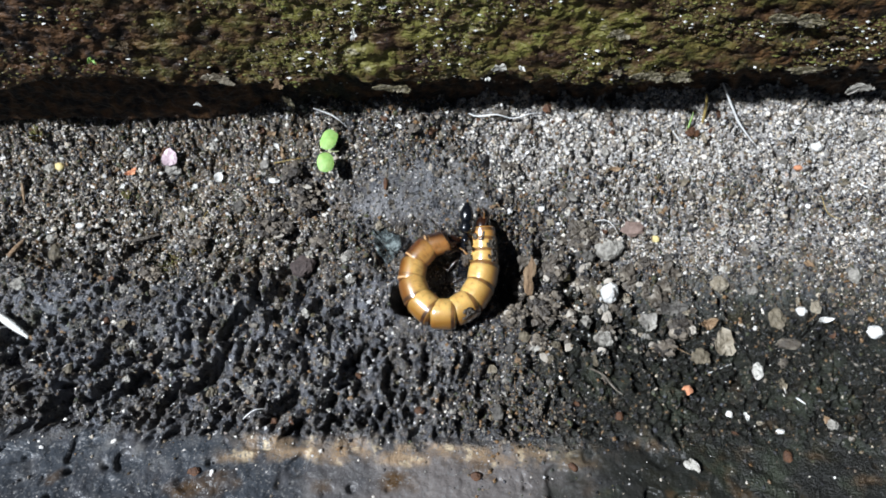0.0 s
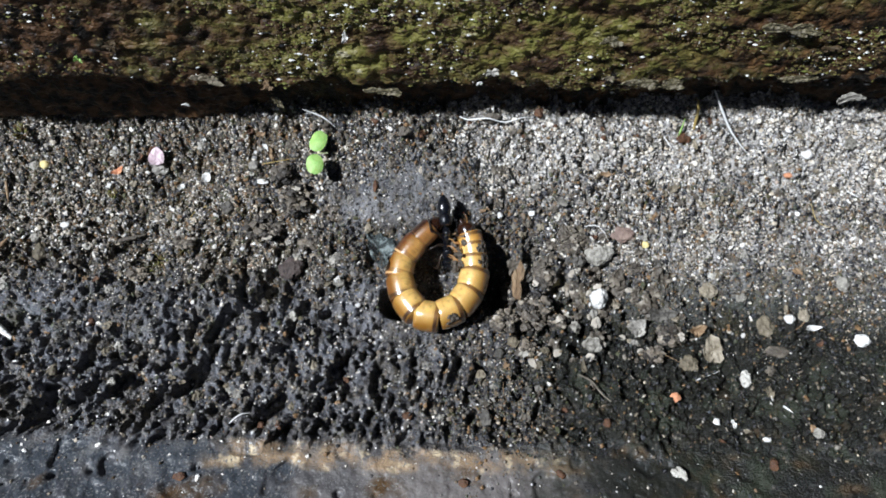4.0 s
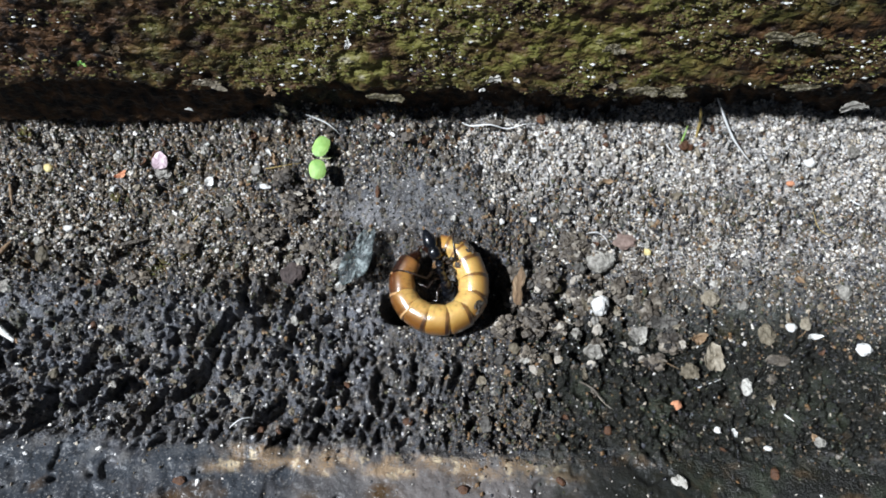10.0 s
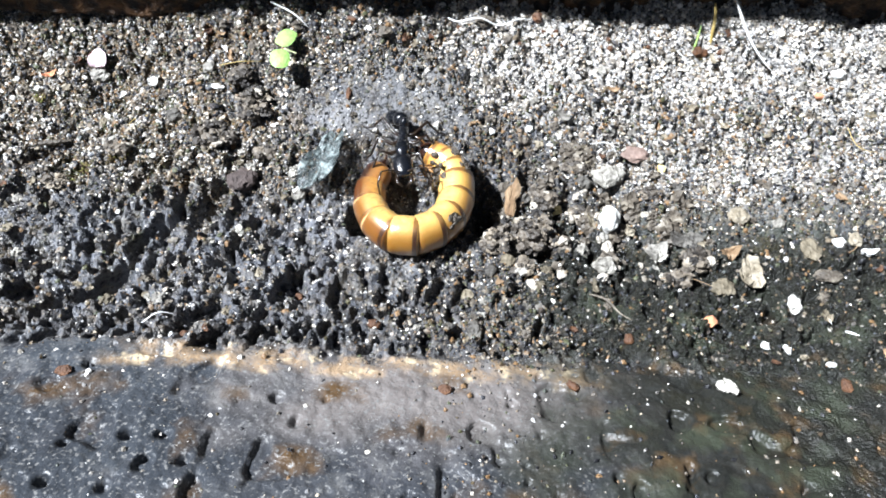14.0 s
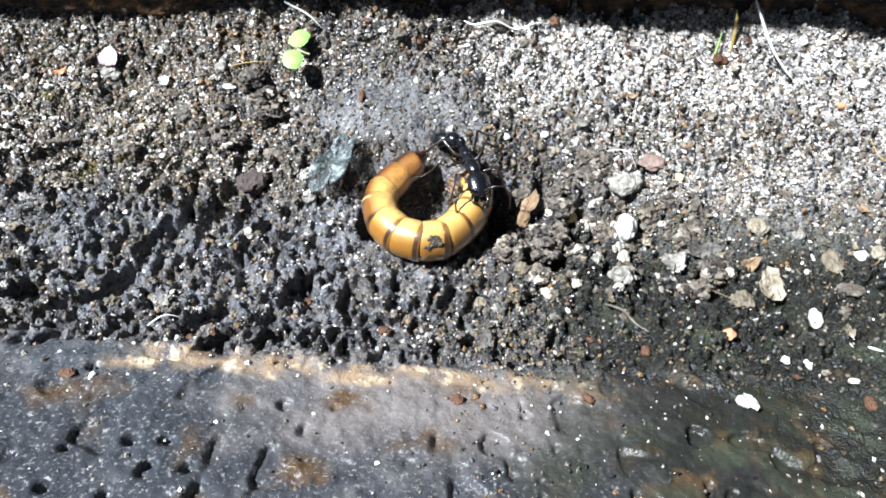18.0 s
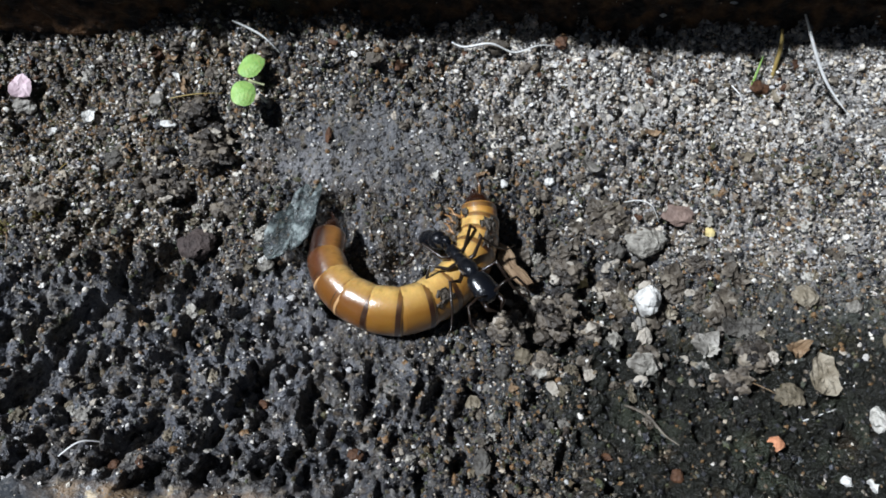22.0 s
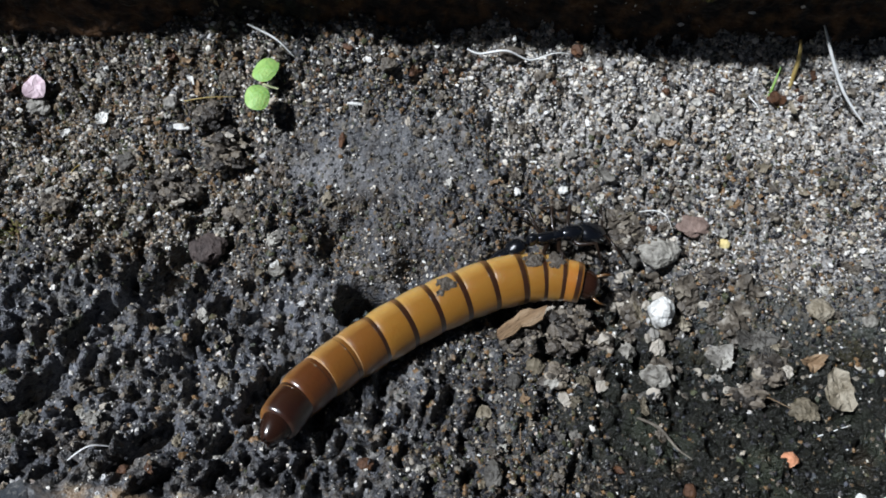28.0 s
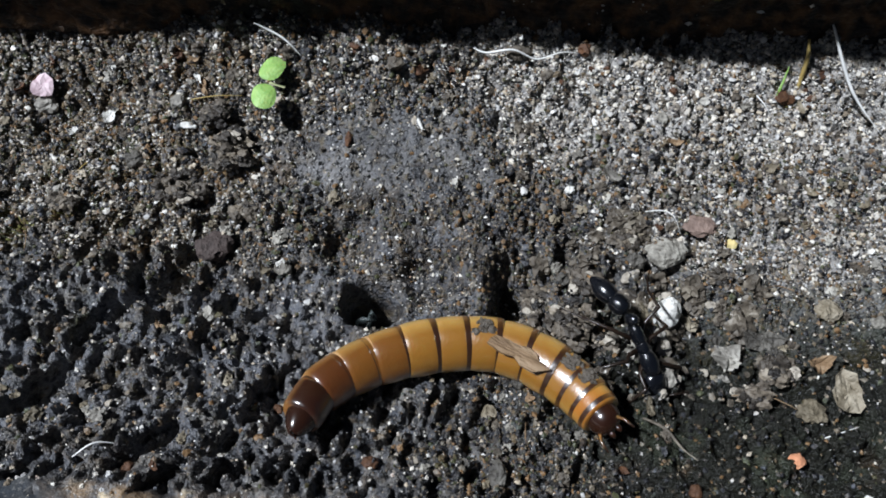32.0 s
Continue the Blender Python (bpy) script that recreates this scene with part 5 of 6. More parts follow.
def build_larva():
    top = empty("larva", cm(0, -0.4, -0.25), "amber yellow ringed beetle larva with brown bands, curling on soil", "larva")
    made = []
    for i, (name, place, n, a, b, mat) in enumerate(SEGMENTS):
        h = n / 2
        if name == "tail":
            prof = [(-h, 0.05), (-h * 0.9, 0.28), (-h * 0.6, 0.55), (-h * 0.1, 0.82), (h * 0.5, 0.98), (h, 1.0)]
        elif name == "head":
            prof = [(-h, 0.9), (-h * 0.4, 1.0), (h * 0.2, 0.98), (h * 0.55, 0.88), (h * 0.85, 0.62), (h, 0.2)]
        else:
            prof = [(-h, 0.86), (-h * 0.84, 0.94), (-h * 0.62, 0.972), (-h * 0.3, 0.995), (0, 1.0), (h * 0.55, 0.992), (h * 0.84, 0.972), (h * 0.95, 0.945), (h, 0.85)]
        seg = part(name, ring_body(prof, a, b), mat, top, "dark brown pointed tail" if name == "tail" else "dark brown head" if name == "head" else "")
        made.append(seg)
        if name == "segment":
            s = 0.14 if i < 4 else 0
            # the dark hind band and, towards the tail, a cream membrane
            part("band", ring_body([(h * (0.58 - s), 0.9), (h * (0.58 - s), 0.9955), (h * (0.59 - s), 0.9955), (h * (0.60 - s), 0.995), (h * (0.72 - s), 0.988), (h * (0.85 - s), 0.978), (h * (0.86 - s), 0.977), (h * (0.86 - s), 0.9)], a, b), M_BAND, seg, "dark brown band")
            if i < 4:
                part("membrane", ring_body([(h * 0.72, 0.9), (h * 0.72, 0.992), (h * 0.73, 0.9915), (h * 0.86, 0.982), (h * 0.87, 0.981), (h * 0.87, 0.9)], a, b), M_CREAM, seg, "cream membrane")
        if i in (10, 11, 12):
            for s in (1, -1):
                k = 0.5 if i == 12 else 0.65
                part("leg", tube(bmesh.new(), [(0.02, s * 0.05, -b * 0.85), (0.05, s * 0.12 * k, -b - 0.05), (0.09, s * 0.10 * k, -b - 0.12 * k), (0.11, s * 0.06, -b - 0.19 * k)], [0.016, 0.013, 0.009, 0.004]), M_LIMB, seg, "pale brown jointed leg")
        if name == "head":
            for s in (1, -1):
                part("antenna", tube(bmesh.new(), [(h * 0.5, s * 0.07, 0.02), (h * 1.1, s * 0.11, 0.03), (h * 1.7, s * 0.12, 0.01)], [0.012, 0.011, 0.007]), M_BAND, seg)
                part("jaw", lump(bmesh.new(), (h * 0.95, s * 0.03, -0.03), (0.04, 0.022, 0.025), 3, 0.1, 2), M_DARK, seg)
        if name == "tail":
            for s in (1, -1):
                part("tail_spine", tube(bmesh.new(), [(-h * 0.85, s * 0.02, 0.01), (-h * 1.15, s * 0.025, 0.025), (-h * 1.3, s * 0.024, 0.05)], [0.012, 0.008, 0.003]), M_DARK, seg)
        if i in (10, 11):
            bm, r = bmesh.new(), random.Random(40 + i)
            for _ in range(26):
                u, s = r.gauss(3.3, 0.45), r.uniform(0.012, 0.045)
                k = r.uniform(1.0, 1.45)
                lump(bm, (r.gauss(0, 0.06), k * a * math.sin(u), k * b * math.cos(u)), (s, s * 0.8, s * 0.8), r.random() * 9, 0.8, 2, 2.0)
            part("earth_clot", bm, M_SMEAR, seg, "dark earth caught between the legs", smooth=False)
        if i in (7, 10, 11):
            bm, r = bmesh.new(), random.Random(i)
            for _ in range(34):
                u, s = r.gauss(0.85, 0.14), r.uniform(0.014, 0.036)
                lump(bm, (r.gauss(0, 0.026), 0.97 * a * math.sin(u), 0.97 * b * math.cos(u)), (s, s * 0.9, s * 0.5), r.random() * 9, 0.9, 2, 2.4)
            part("dirt", bm, M_SMEAR, seg, "stuck soil crumbs", smooth=False)
    return top, made


LARVA, LARVA_PARTS = build_larva()


# ---- the ant ----
def egg(bm, centre, size, box=2.0, taper=0.0, sides=24, rings=16):
    """A closed egg along x; box above 2 squares it, taper narrows its hind end."""
    rows = []
    for i in range(1, rings):
        u = math.pi * i / rings
        x, r = math.copysign(abs(math.cos(u)) ** (2 / box), math.cos(u)), math.sin(u) ** (2 / box)
        r *= 1 - taper * max(0, -x)
        rows.append([bm.verts.new((centre[0] + size[0] * x, centre[1] + size[1] * r * math.cos(a), centre[2] + size[2] * r * math.sin(a))) for a in [2 * math.pi * k / sides for k in range(sides)]])
    ends = [bm.verts.new((centre[0] + size[0] * k, centre[1], centre[2])) for k in (1, -1)]
    for p, q in zip(rows, rows[1:]):
        for k in range(sides):
            bm.faces.new((p[k], p[(k + 1) % sides], q[(k + 1) % sides], q[k]))
    for row, tip in ((rows[0], ends[0]), (rows[-1], ends[1])):
        for k in range(sides):
            bm.faces.new((row[k], row[(k + 1) % sides], tip))
    return bm


def build_ant():
    """A slender ant of twelve millimetres with a broad head, a knobbed waist and a two-ringed abdomen."""
    top = empty("ant", cm(0.1, 0.2, 0.1), "glossy black ant biting the larva", "ant")
    gaster = part("gaster", egg(bmesh.new(), (-0.085, 0, 0.0), (0.085, 0.074, 0.074), 2.3), M_ANT, top, "glossy black abdomen", cm(-0.235, 0, 0.01))
    part("hind_ring", egg(bmesh.new(), (-0.245, 0, -0.005), (0.135, 0.078, 0.074), 2.2, 0.45), M_ANT, gaster, "tapered glossy black abdomen end")
    part("sting", tube(bmesh.new(), [(-0.36, 0, -0.01), (-0.40, 0, -0.02), (-0.42, 0, -0.03)], [0.012, 0.007, 0.002]), M_LIMB, gaster)
    part("petiole", egg(egg(bmesh.new(), (-0.175, 0, 0.025), (0.045, 0.046, 0.066), 2.4), (-0.17, 0, -0.02), (0.09, 0.026, 0.026)), M_ANT, top, "knobbed black waist")
    part("thorax", egg(egg(egg(bmesh.new(), (0.165, 0, 0.02), (0.105, 0.066, 0.062), 2.2), (0.045, 0, 0.012), (0.085, 0.046, 0.052)), (-0.055, 0, 0.008), (0.09, 0.050, 0.056), 2.6), M_ANT, top)
    head = part("head", egg(bmesh.new(), (0.105, 0, 0), (0.125, 0.094, 0.066), 2.6), M_ANT, top, "broad black head", cm(0.255, 0, 0.01, 0, 14, 0))
    for s in (1, -1):
        part("eye", lump(bmesh.new(), (0.16, s * 0.080, 0.025), (0.022, 0.014, 0.02), 6, 0, 2), M_EYE, head)
        part("mandible", tube(bmesh.new(), [(0.20, s * 0.060, -0.01), (0.265, s * 0.068, -0.015), (0.315, s * 0.012, -0.02)], [0.024, 0.020, 0.005]), M_CHITIN, head, "dark brown mandible")
        part("antenna", tube(bmesh.new(), [(0.19, s * 0.03, 0.04), (0.18, s * 0.12, 0.09), (0.20, s * 0.21, 0.10), (0.29, s * 0.25, 0.05), (0.37, s * 0.24, -0.02)], [0.010, 0.009, 0.010, 0.009, 0.007]), M_CHITIN, head)
    legs = []
    for x, yaw, reach in ((0.16, 38, 0.86), (0.05, -8, 0.86), (-0.05, -42, 1.0)):
        for s in (1, -1):
            c, n = math.cos(radians(yaw)), math.sin(radians(yaw))
            pts = [(0, 0, 0), (0.07, 0.0, -0.01), (0.20 * reach, 0, 0.10), (0.34 * reach, 0, -0.10), (0.43 * reach, 0.0, -0.17), (0.52 * reach, 0.0, -0.18)]
            bm = tube(bmesh.new(), [(p[0] * n, s * p[0] * c, p[2]) for p in pts], [0.020, 0.017, 0.014, 0.011, 0.007, 0.004])
            legs.append(part("leg", bm, M_CHITIN, top, "dark brown jointed leg", cm(x, s * 0.045, -0.01)))
    return top, head, gaster, legs


ANT, ANT_HEAD, ANT_GASTER, ANT_LEGS = build_ant()


# ---- the springtail ----
def build_springtail():
    top = empty("springtail", cm(-1.2, 0.8, 0), "tiny white springtail crawling over the soil", "insect")
    bm = bmesh.new()
    for x, r in ((-0.048, 0.011), (-0.032, 0.015), (-0.014, 0.017), (0.005, 0.016), (0.022, 0.014)):
        lump(bm, (x, 0, 0.018), (0.013, r, r * 0.9), 1, 0.05, 2)
    part("body", bm, M_MITE, top)
    head = part("head", lump(bmesh.new(), (0, 0, 0), (0.014, 0.012, 0.011), 2, 0.05, 2), M_MITE, top, "", cm(0.045, 0, 0.017))
    for s in (1, -1):
        part("antenna", tube(bmesh.new(), [(0.008, s * 0.005, 0.003), (0.022, s * 0.012, 0.008), (0.034, s * 0.015, 0.002)], [0.003, 0.0025, 0.0015], 5), M_MITE, head)
        for x in (-0.01, 0.008, 0.024):
            part("leg", tube(bmesh.new(), [(x, s * 0.010, 0.012), (x, s * 0.020, 0.010), (x + 0.002, s * 0.026, -0.004)], [0.003, 0.0025, 0.0015], 5), M_MITE, top)
    return top


SPRINGTAIL = build_springtail()


# ---- movement ----
def smooth_line(points, n=200):
    """A smooth curve through points, as n + 1 places at even steps along it."""
    p = np.array(points, float)
    p = np.vstack([2 * p[0] - p[1], p, 2 * p[-1] - p[-2]])
    u = np.linspace(0, 1, 16, endpoint=False)[:, None]
    out = [0.5 * (2 * b + (c - a) * u + (2 * a - 5 * b + 4 * c - d) * u ** 2 + (3 * b - a - 3 * c + d) * u ** 3) for a, b, c, d in zip(p, p[1:], p[2:], p[3:])]
    out = np.vstack(out + [p[-2:-1]])
    s = np.r_[0, np.cumsum(np.linalg.norm(np.diff(out, axis=0), axis=1))]
    return np.stack([np.interp(np.linspace(0, s[-1], n + 1), s, out[:, k]) for k in range(3)], -1)


def motions():
    larva_rows, part_rows = [], [[] for _ in LARVA_PARTS]

    def larva_at(t, lean, *points):
        """The larva's middle line from tail to head; lean: degrees by which its back turns to the outside."""
        pts = [(x, y, base(np.array(x), np.array(y)) * 1.0 + 0.17) for x, y in points]
        line = smooth_line(pts)
        mid = Vector(line.mean(0)) - Vector((0, 0, 0.15))
        larva_rows.append((t, cm(*mid)))
        for (name, place, *_), rows in zip(SEGMENTS, part_rows):
            k = place * 200
            p = Vector([np.interp(k, range(201), line[:, i]) for i in range(3)])
            a, b = line[int(np.clip(k - 7, 0, 186))], line[int(np.clip(k + 7, 14, 200))]
            along = Vector(b - a).normalized()
            out = along.cross(Vector((0, 0, 1))).normalized()
            up = out.cross(along)
            back = math.cos(radians(lean)) * up + math.sin(radians(lean)) * out
            side = back.cross(along)
            m = Matrix((along, side, back)).transposed().to_4x4()
            rows.append((t, Matrix.Translation((p - mid) * C) @ m))

    larva_at(0, 90, (0.05, 0.10), (-0.28, 0.02), (-0.46, -0.25), (-0.39, -0.58), (-0.13, -0.77), (0.17, -0.65), (0.33, -0.36), (0.35, -0.02), (0.32, 0.32))
    larva_at(0.5, 90, (-0.02, 0.19), (-0.29, 0.01), (-0.45, -0.27), (-0.35, -0.58), (-0.07, -0.75), (0.21, -0.59), (0.36, -0.30), (0.37, 0.03), (0.32, 0.36))
    larva_at(1, 90, (-0.08, 0.21), (-0.36, 0.03), (-0.47, -0.27), (-0.36, -0.58), (-0.09, -0.75), (0.19, -0.61), (0.35, -0.32), (0.36, 0.01), (0.29, 0.33))
    larva_at(1.5, 90, (0.08, 0.04), (-0.24, -0.02), (-0.42, -0.27), (-0.35, -0.58), (-0.10, -0.78), (0.19, -0.65), (0.37, -0.39), (0.40, -0.06), (0.35, 0.26))
    larva_at(2, 90, (0.05, 0.23), (-0.25, 0.06), (-0.42, -0.24), (-0.35, -0.57), (-0.07, -0.77), (0.25, -0.66), (0.42, -0.36), (0.44, -0.01), (0.33, 0.32))
    larva_at(2.5, 90, (0.02, 0.23), (-0.31, 0.10), (-0.46, -0.20), (-0.38, -0.55), (-0.10, -0.76), (0.23, -0.67), (0.42, -0.37), (0.45, -0.02), (0.31, 0.31))
    larva_at(4.5, 90, (-0.05, 0.40), (-0.29, 0.14), (-0.47, -0.15), (-0.42, -0.50), (-0.19, -0.73), (0.13, -0.65), (0.33, -0.37), (0.33, -0.02), (0.23, 0.32))
    larva_at(5, 90, (-0.02, 0.35), (-0.25, 0.10), (-0.44, -0.19), (-0.37, -0.51), (-0.11, -0.72), (0.20, -0.59), (0.39, -0.31), (0.36, 0.04), (0.21, 0.34))
    larva_at(5.5, 90, (0.10, 0.19), (-0.24, 0.12), (-0.45, -0.15), (-0.40, -0.48), (-0.16, -0.72), (0.17, -0.64), (0.35, -0.36), (0.34, -0.01), (0.19, 0.30))
    larva_at(6, 90, (0.09, 0.19), (-0.25, 0.10), (-0.45, -0.17), (-0.42, -0.51), (-0.19, -0.75), (0.14, -0.68), (0.34, -0.40), (0.31, -0.05), (0.17, 0.27))
    larva_at(6.5, 90, (0.02, 0.16), (-0.28, 0.04), (-0.46, -0.23), (-0.40, -0.55), (-0.14, -0.74), (0.16, -0.62), (0.33, -0.34), (0.32, -0.01), (0.18, 0.28))
    larva_at(7, 90, (-0.39, 0.34), (-0.45, 0.03), (-0.49, -0.29), (-0.36, -0.58), (-0.08, -0.74), (0.21, -0.60), (0.34, -0.32), (0.28, 0.00), (0.08, 0.25))
    larva_at(7.5, 90, (-0.26, 0.31), (-0.38, 0.02), (-0.45, -0.29), (-0.35, -0.59), (-0.09, -0.75), (0.19, -0.64), (0.35, -0.38), (0.34, -0.06), (0.19, 0.21))
    larva_at(8, 90, (-0.16, 0.32), (-0.32, 0.03), (-0.42, -0.26), (-0.34, -0.57), (-0.09, -0.76), (0.20, -0.66), (0.36, -0.38), (0.32, -0.07), (0.16, 0.21))
    larva_at(8.5, 90, (-0.10, 0.33), (-0.30, 0.06), (-0.45, -0.23), (-0.39, -0.56), (-0.13, -0.77), (0.19, -0.68), (0.36, -0.40), (0.33, -0.06), (0.16, 0.22))
    larva_at(9, 90, (-0.10, 0.28), (-0.34, 0.05), (-0.48, -0.22), (-0.45, -0.55), (-0.21, -0.76), (0.10, -0.72), (0.31, -0.47), (0.33, -0.15), (0.24, 0.16))
    larva_at(9.5, 90, (-0.09, 0.28), (-0.35, 0.07), (-0.49, -0.23), (-0.42, -0.56), (-0.15, -0.74), (0.17, -0.65), (0.36, -0.38), (0.32, -0.05), (0.07, 0.15))
    larva_at(10, 90, (-0.32, 0.04), (-0.47, -0.22), (-0.41, -0.52), (-0.16, -0.70), (0.14, -0.68), (0.33, -0.45), (0.31, -0.15), (0.13, 0.09), (-0.17, 0.14))
    larva_at(10.5, 90, (-0.45, 0.06), (-0.53, -0.21), (-0.47, -0.48), (-0.29, -0.69), (-0.02, -0.73), (0.21, -0.58), (0.32, -0.32), (0.24, -0.06), (-0.02, 0.03))
    larva_at(11, 90, (-0.37, 0.30), (-0.50, -0.01), (-0.50, -0.33), (-0.33, -0.62), (-0.04, -0.74), (0.26, -0.60), (0.40, -0.31), (0.28, -0.02), (-0.02, 0.10))
    larva_at(11.5, 90, (-0.42, 0.02), (-0.49, -0.28), (-0.37, -0.55), (-0.13, -0.74), (0.16, -0.72), (0.34, -0.48), (0.33, -0.18), (0.13, 0.04), (-0.16, 0.13))
    larva_at(12, 90, (-0.49, -0.00), (-0.52, -0.30), (-0.41, -0.57), (-0.16, -0.72), (0.12, -0.67), (0.31, -0.45), (0.33, -0.16), (0.19, 0.09), (-0.08, 0.19))
    larva_at(12.5, 90, (-0.37, 0.07), (-0.50, -0.21), (-0.45, -0.51), (-0.27, -0.75), (0.03, -0.81), (0.28, -0.64), (0.37, -0.34), (0.32, -0.04), (0.07, 0.14))
    larva_at(13, 90, (-0.38, 0.06), (-0.50, -0.22), (-0.44, -0.51), (-0.26, -0.75), (0.03, -0.80), (0.24, -0.59), (0.31, -0.29), (0.25, 0.00), (0.02, 0.19))
    larva_at(13.5, 90, (-0.36, 0.03), (-0.48, -0.25), (-0.46, -0.55), (-0.28, -0.79), (0.00, -0.84), (0.22, -0.63), (0.31, -0.35), (0.25, -0.06), (0.02, 0.12))
    larva_at(14, 90, (-0.38, -0.04), (-0.49, -0.32), (-0.45, -0.61), (-0.25, -0.84), (0.03, -0.83), (0.25, -0.62), (0.32, -0.33), (0.25, -0.04), (0.00, 0.12))
    larva_at(14.5, 90, (-0.32, -0.06), (-0.47, -0.32), (-0.43, -0.61), (-0.23, -0.83), (0.06, -0.86), (0.25, -0.63), (0.33, -0.34), (0.29, -0.04), (0.11, 0.18))
    larva_at(16.5, 90, (-0.16, -0.02), (-0.41, -0.18), (-0.47, -0.46), (-0.31, -0.71), (-0.05, -0.81), (0.20, -0.66), (0.36, -0.41), (0.36, -0.12), (0.17, 0.10))
    larva_at(17, 90, (-0.16, -0.04), (-0.39, -0.21), (-0.46, -0.48), (-0.30, -0.72), (-0.03, -0.82), (0.21, -0.67), (0.36, -0.42), (0.38, -0.13), (0.22, 0.10))
    larva_at(17.5, 90, (-0.06, 0.06), (-0.28, -0.10), (-0.46, -0.31), (-0.45, -0.57), (-0.26, -0.77), (-0.00, -0.84), (0.22, -0.68), (0.37, -0.45), (0.48, -0.20))
    larva_at(18, 90, (-0.17, 0.10), (-0.36, -0.12), (-0.50, -0.37), (-0.44, -0.66), (-0.22, -0.84), (0.06, -0.83), (0.26, -0.62), (0.37, -0.35), (0.34, -0.06))
    larva_at(18.5, 90, (-0.17, 0.10), (-0.36, -0.12), (-0.49, -0.38), (-0.42, -0.66), (-0.21, -0.85), (0.07, -0.84), (0.27, -0.63), (0.39, -0.37), (0.34, -0.08))
    larva_at(19, 90, (-0.19, 0.09), (-0.41, -0.14), (-0.52, -0.42), (-0.41, -0.71), (-0.16, -0.88), (0.12, -0.75), (0.31, -0.51), (0.45, -0.22), (0.43, 0.09))
    larva_at(19.5, 90, (-0.39, 0.15), (-0.55, -0.09), (-0.56, -0.38), (-0.42, -0.64), (-0.19, -0.80), (0.09, -0.72), (0.27, -0.49), (0.42, -0.23), (0.53, 0.04))
    larva_at(20, 80, (-0.82, 0.00), (-0.79, -0.29), (-0.66, -0.56), (-0.43, -0.74), (-0.14, -0.80), (0.14, -0.69), (0.32, -0.45), (0.47, -0.19), (0.52, 0.10))
    larva_at(20.5, 80, (-0.81, -0.01), (-0.77, -0.28), (-0.62, -0.52), (-0.38, -0.66), (-0.11, -0.70), (0.14, -0.58), (0.31, -0.35), (0.46, -0.12), (0.53, 0.15))
    larva_at(21, 80, (-0.81, -0.02), (-0.80, -0.29), (-0.67, -0.53), (-0.46, -0.71), (-0.18, -0.74), (0.06, -0.62), (0.21, -0.39), (0.34, -0.15), (0.45, 0.11))
    larva_at(21.5, 80, (-0.72, 0.00), (-0.72, -0.28), (-0.57, -0.52), (-0.35, -0.68), (-0.07, -0.71), (0.17, -0.57), (0.30, -0.32), (0.39, -0.06), (0.44, 0.22))
    larva_at(22, 80, (-0.69, -0.03), (-0.71, -0.32), (-0.58, -0.57), (-0.33, -0.72), (-0.05, -0.72), (0.19, -0.56), (0.36, -0.33), (0.45, -0.05), (0.43, 0.24))
    larva_at(22.5, 80, (-0.58, -0.09), (-0.70, -0.35), (-0.60, -0.61), (-0.36, -0.77), (-0.09, -0.74), (0.14, -0.56), (0.30, -0.32), (0.42, -0.06), (0.44, 0.22))
    larva_at(23, 80, (-0.53, -0.10), (-0.67, -0.34), (-0.59, -0.60), (-0.36, -0.76), (-0.08, -0.70), (0.14, -0.51), (0.31, -0.29), (0.43, -0.03), (0.44, 0.24))
    larva_at(23.5, 80, (-0.53, -0.10), (-0.68, -0.34), (-0.61, -0.62), (-0.38, -0.79), (-0.10, -0.73), (0.12, -0.54), (0.29, -0.30), (0.41, -0.04), (0.43, 0.24))
    larva_at(24, 80, (-0.53, -0.09), (-0.67, -0.34), (-0.60, -0.62), (-0.37, -0.81), (-0.09, -0.76), (0.13, -0.57), (0.29, -0.32), (0.41, -0.05), (0.41, 0.24))
    larva_at(24.5, 80, (-0.55, -0.09), (-0.69, -0.33), (-0.59, -0.61), (-0.36, -0.79), (-0.08, -0.76), (0.14, -0.56), (0.29, -0.32), (0.40, -0.04), (0.44, 0.24))
    larva_at(25, 80, (-0.72, -0.07), (-0.76, -0.36), (-0.63, -0.63), (-0.38, -0.79), (-0.08, -0.77), (0.16, -0.59), (0.31, -0.33), (0.43, -0.05), (0.45, 0.24))
    larva_at(25.5, 55, (-1.29, -0.33), (-1.07, -0.56), (-0.85, -0.79), (-0.56, -0.89), (-0.25, -0.83), (0.01, -0.65), (0.19, -0.39), (0.38, -0.13), (0.53, 0.15))
    larva_at(27.5, 34, (-0.92, -1.80), (-0.78, -1.47), (-0.57, -1.19), (-0.33, -0.92), (-0.05, -0.71), (0.26, -0.53), (0.59, -0.40), (0.95, -0.35), (1.30, -0.39))
    larva_at(28, 34, (-0.93, -1.80), (-0.80, -1.47), (-0.59, -1.19), (-0.34, -0.94), (-0.07, -0.71), (0.22, -0.52), (0.54, -0.36), (0.88, -0.28), (1.23, -0.32))
    larva_at(29, 34, (-0.93, -1.76), (-0.79, -1.44), (-0.59, -1.16), (-0.36, -0.89), (-0.09, -0.67), (0.21, -0.50), (0.54, -0.38), (0.89, -0.33), (1.23, -0.30))
    larva_at(30, 34, (-0.88, -1.75), (-0.77, -1.42), (-0.57, -1.13), (-0.32, -0.89), (-0.03, -0.68), (0.28, -0.51), (0.61, -0.39), (0.95, -0.32), (1.30, -0.33))
    larva_at(30.5, 34, (-0.82, -1.70), (-0.77, -1.35), (-0.62, -1.03), (-0.38, -0.77), (-0.08, -0.57), (0.26, -0.45), (0.61, -0.38), (0.96, -0.31), (1.25, -0.50))
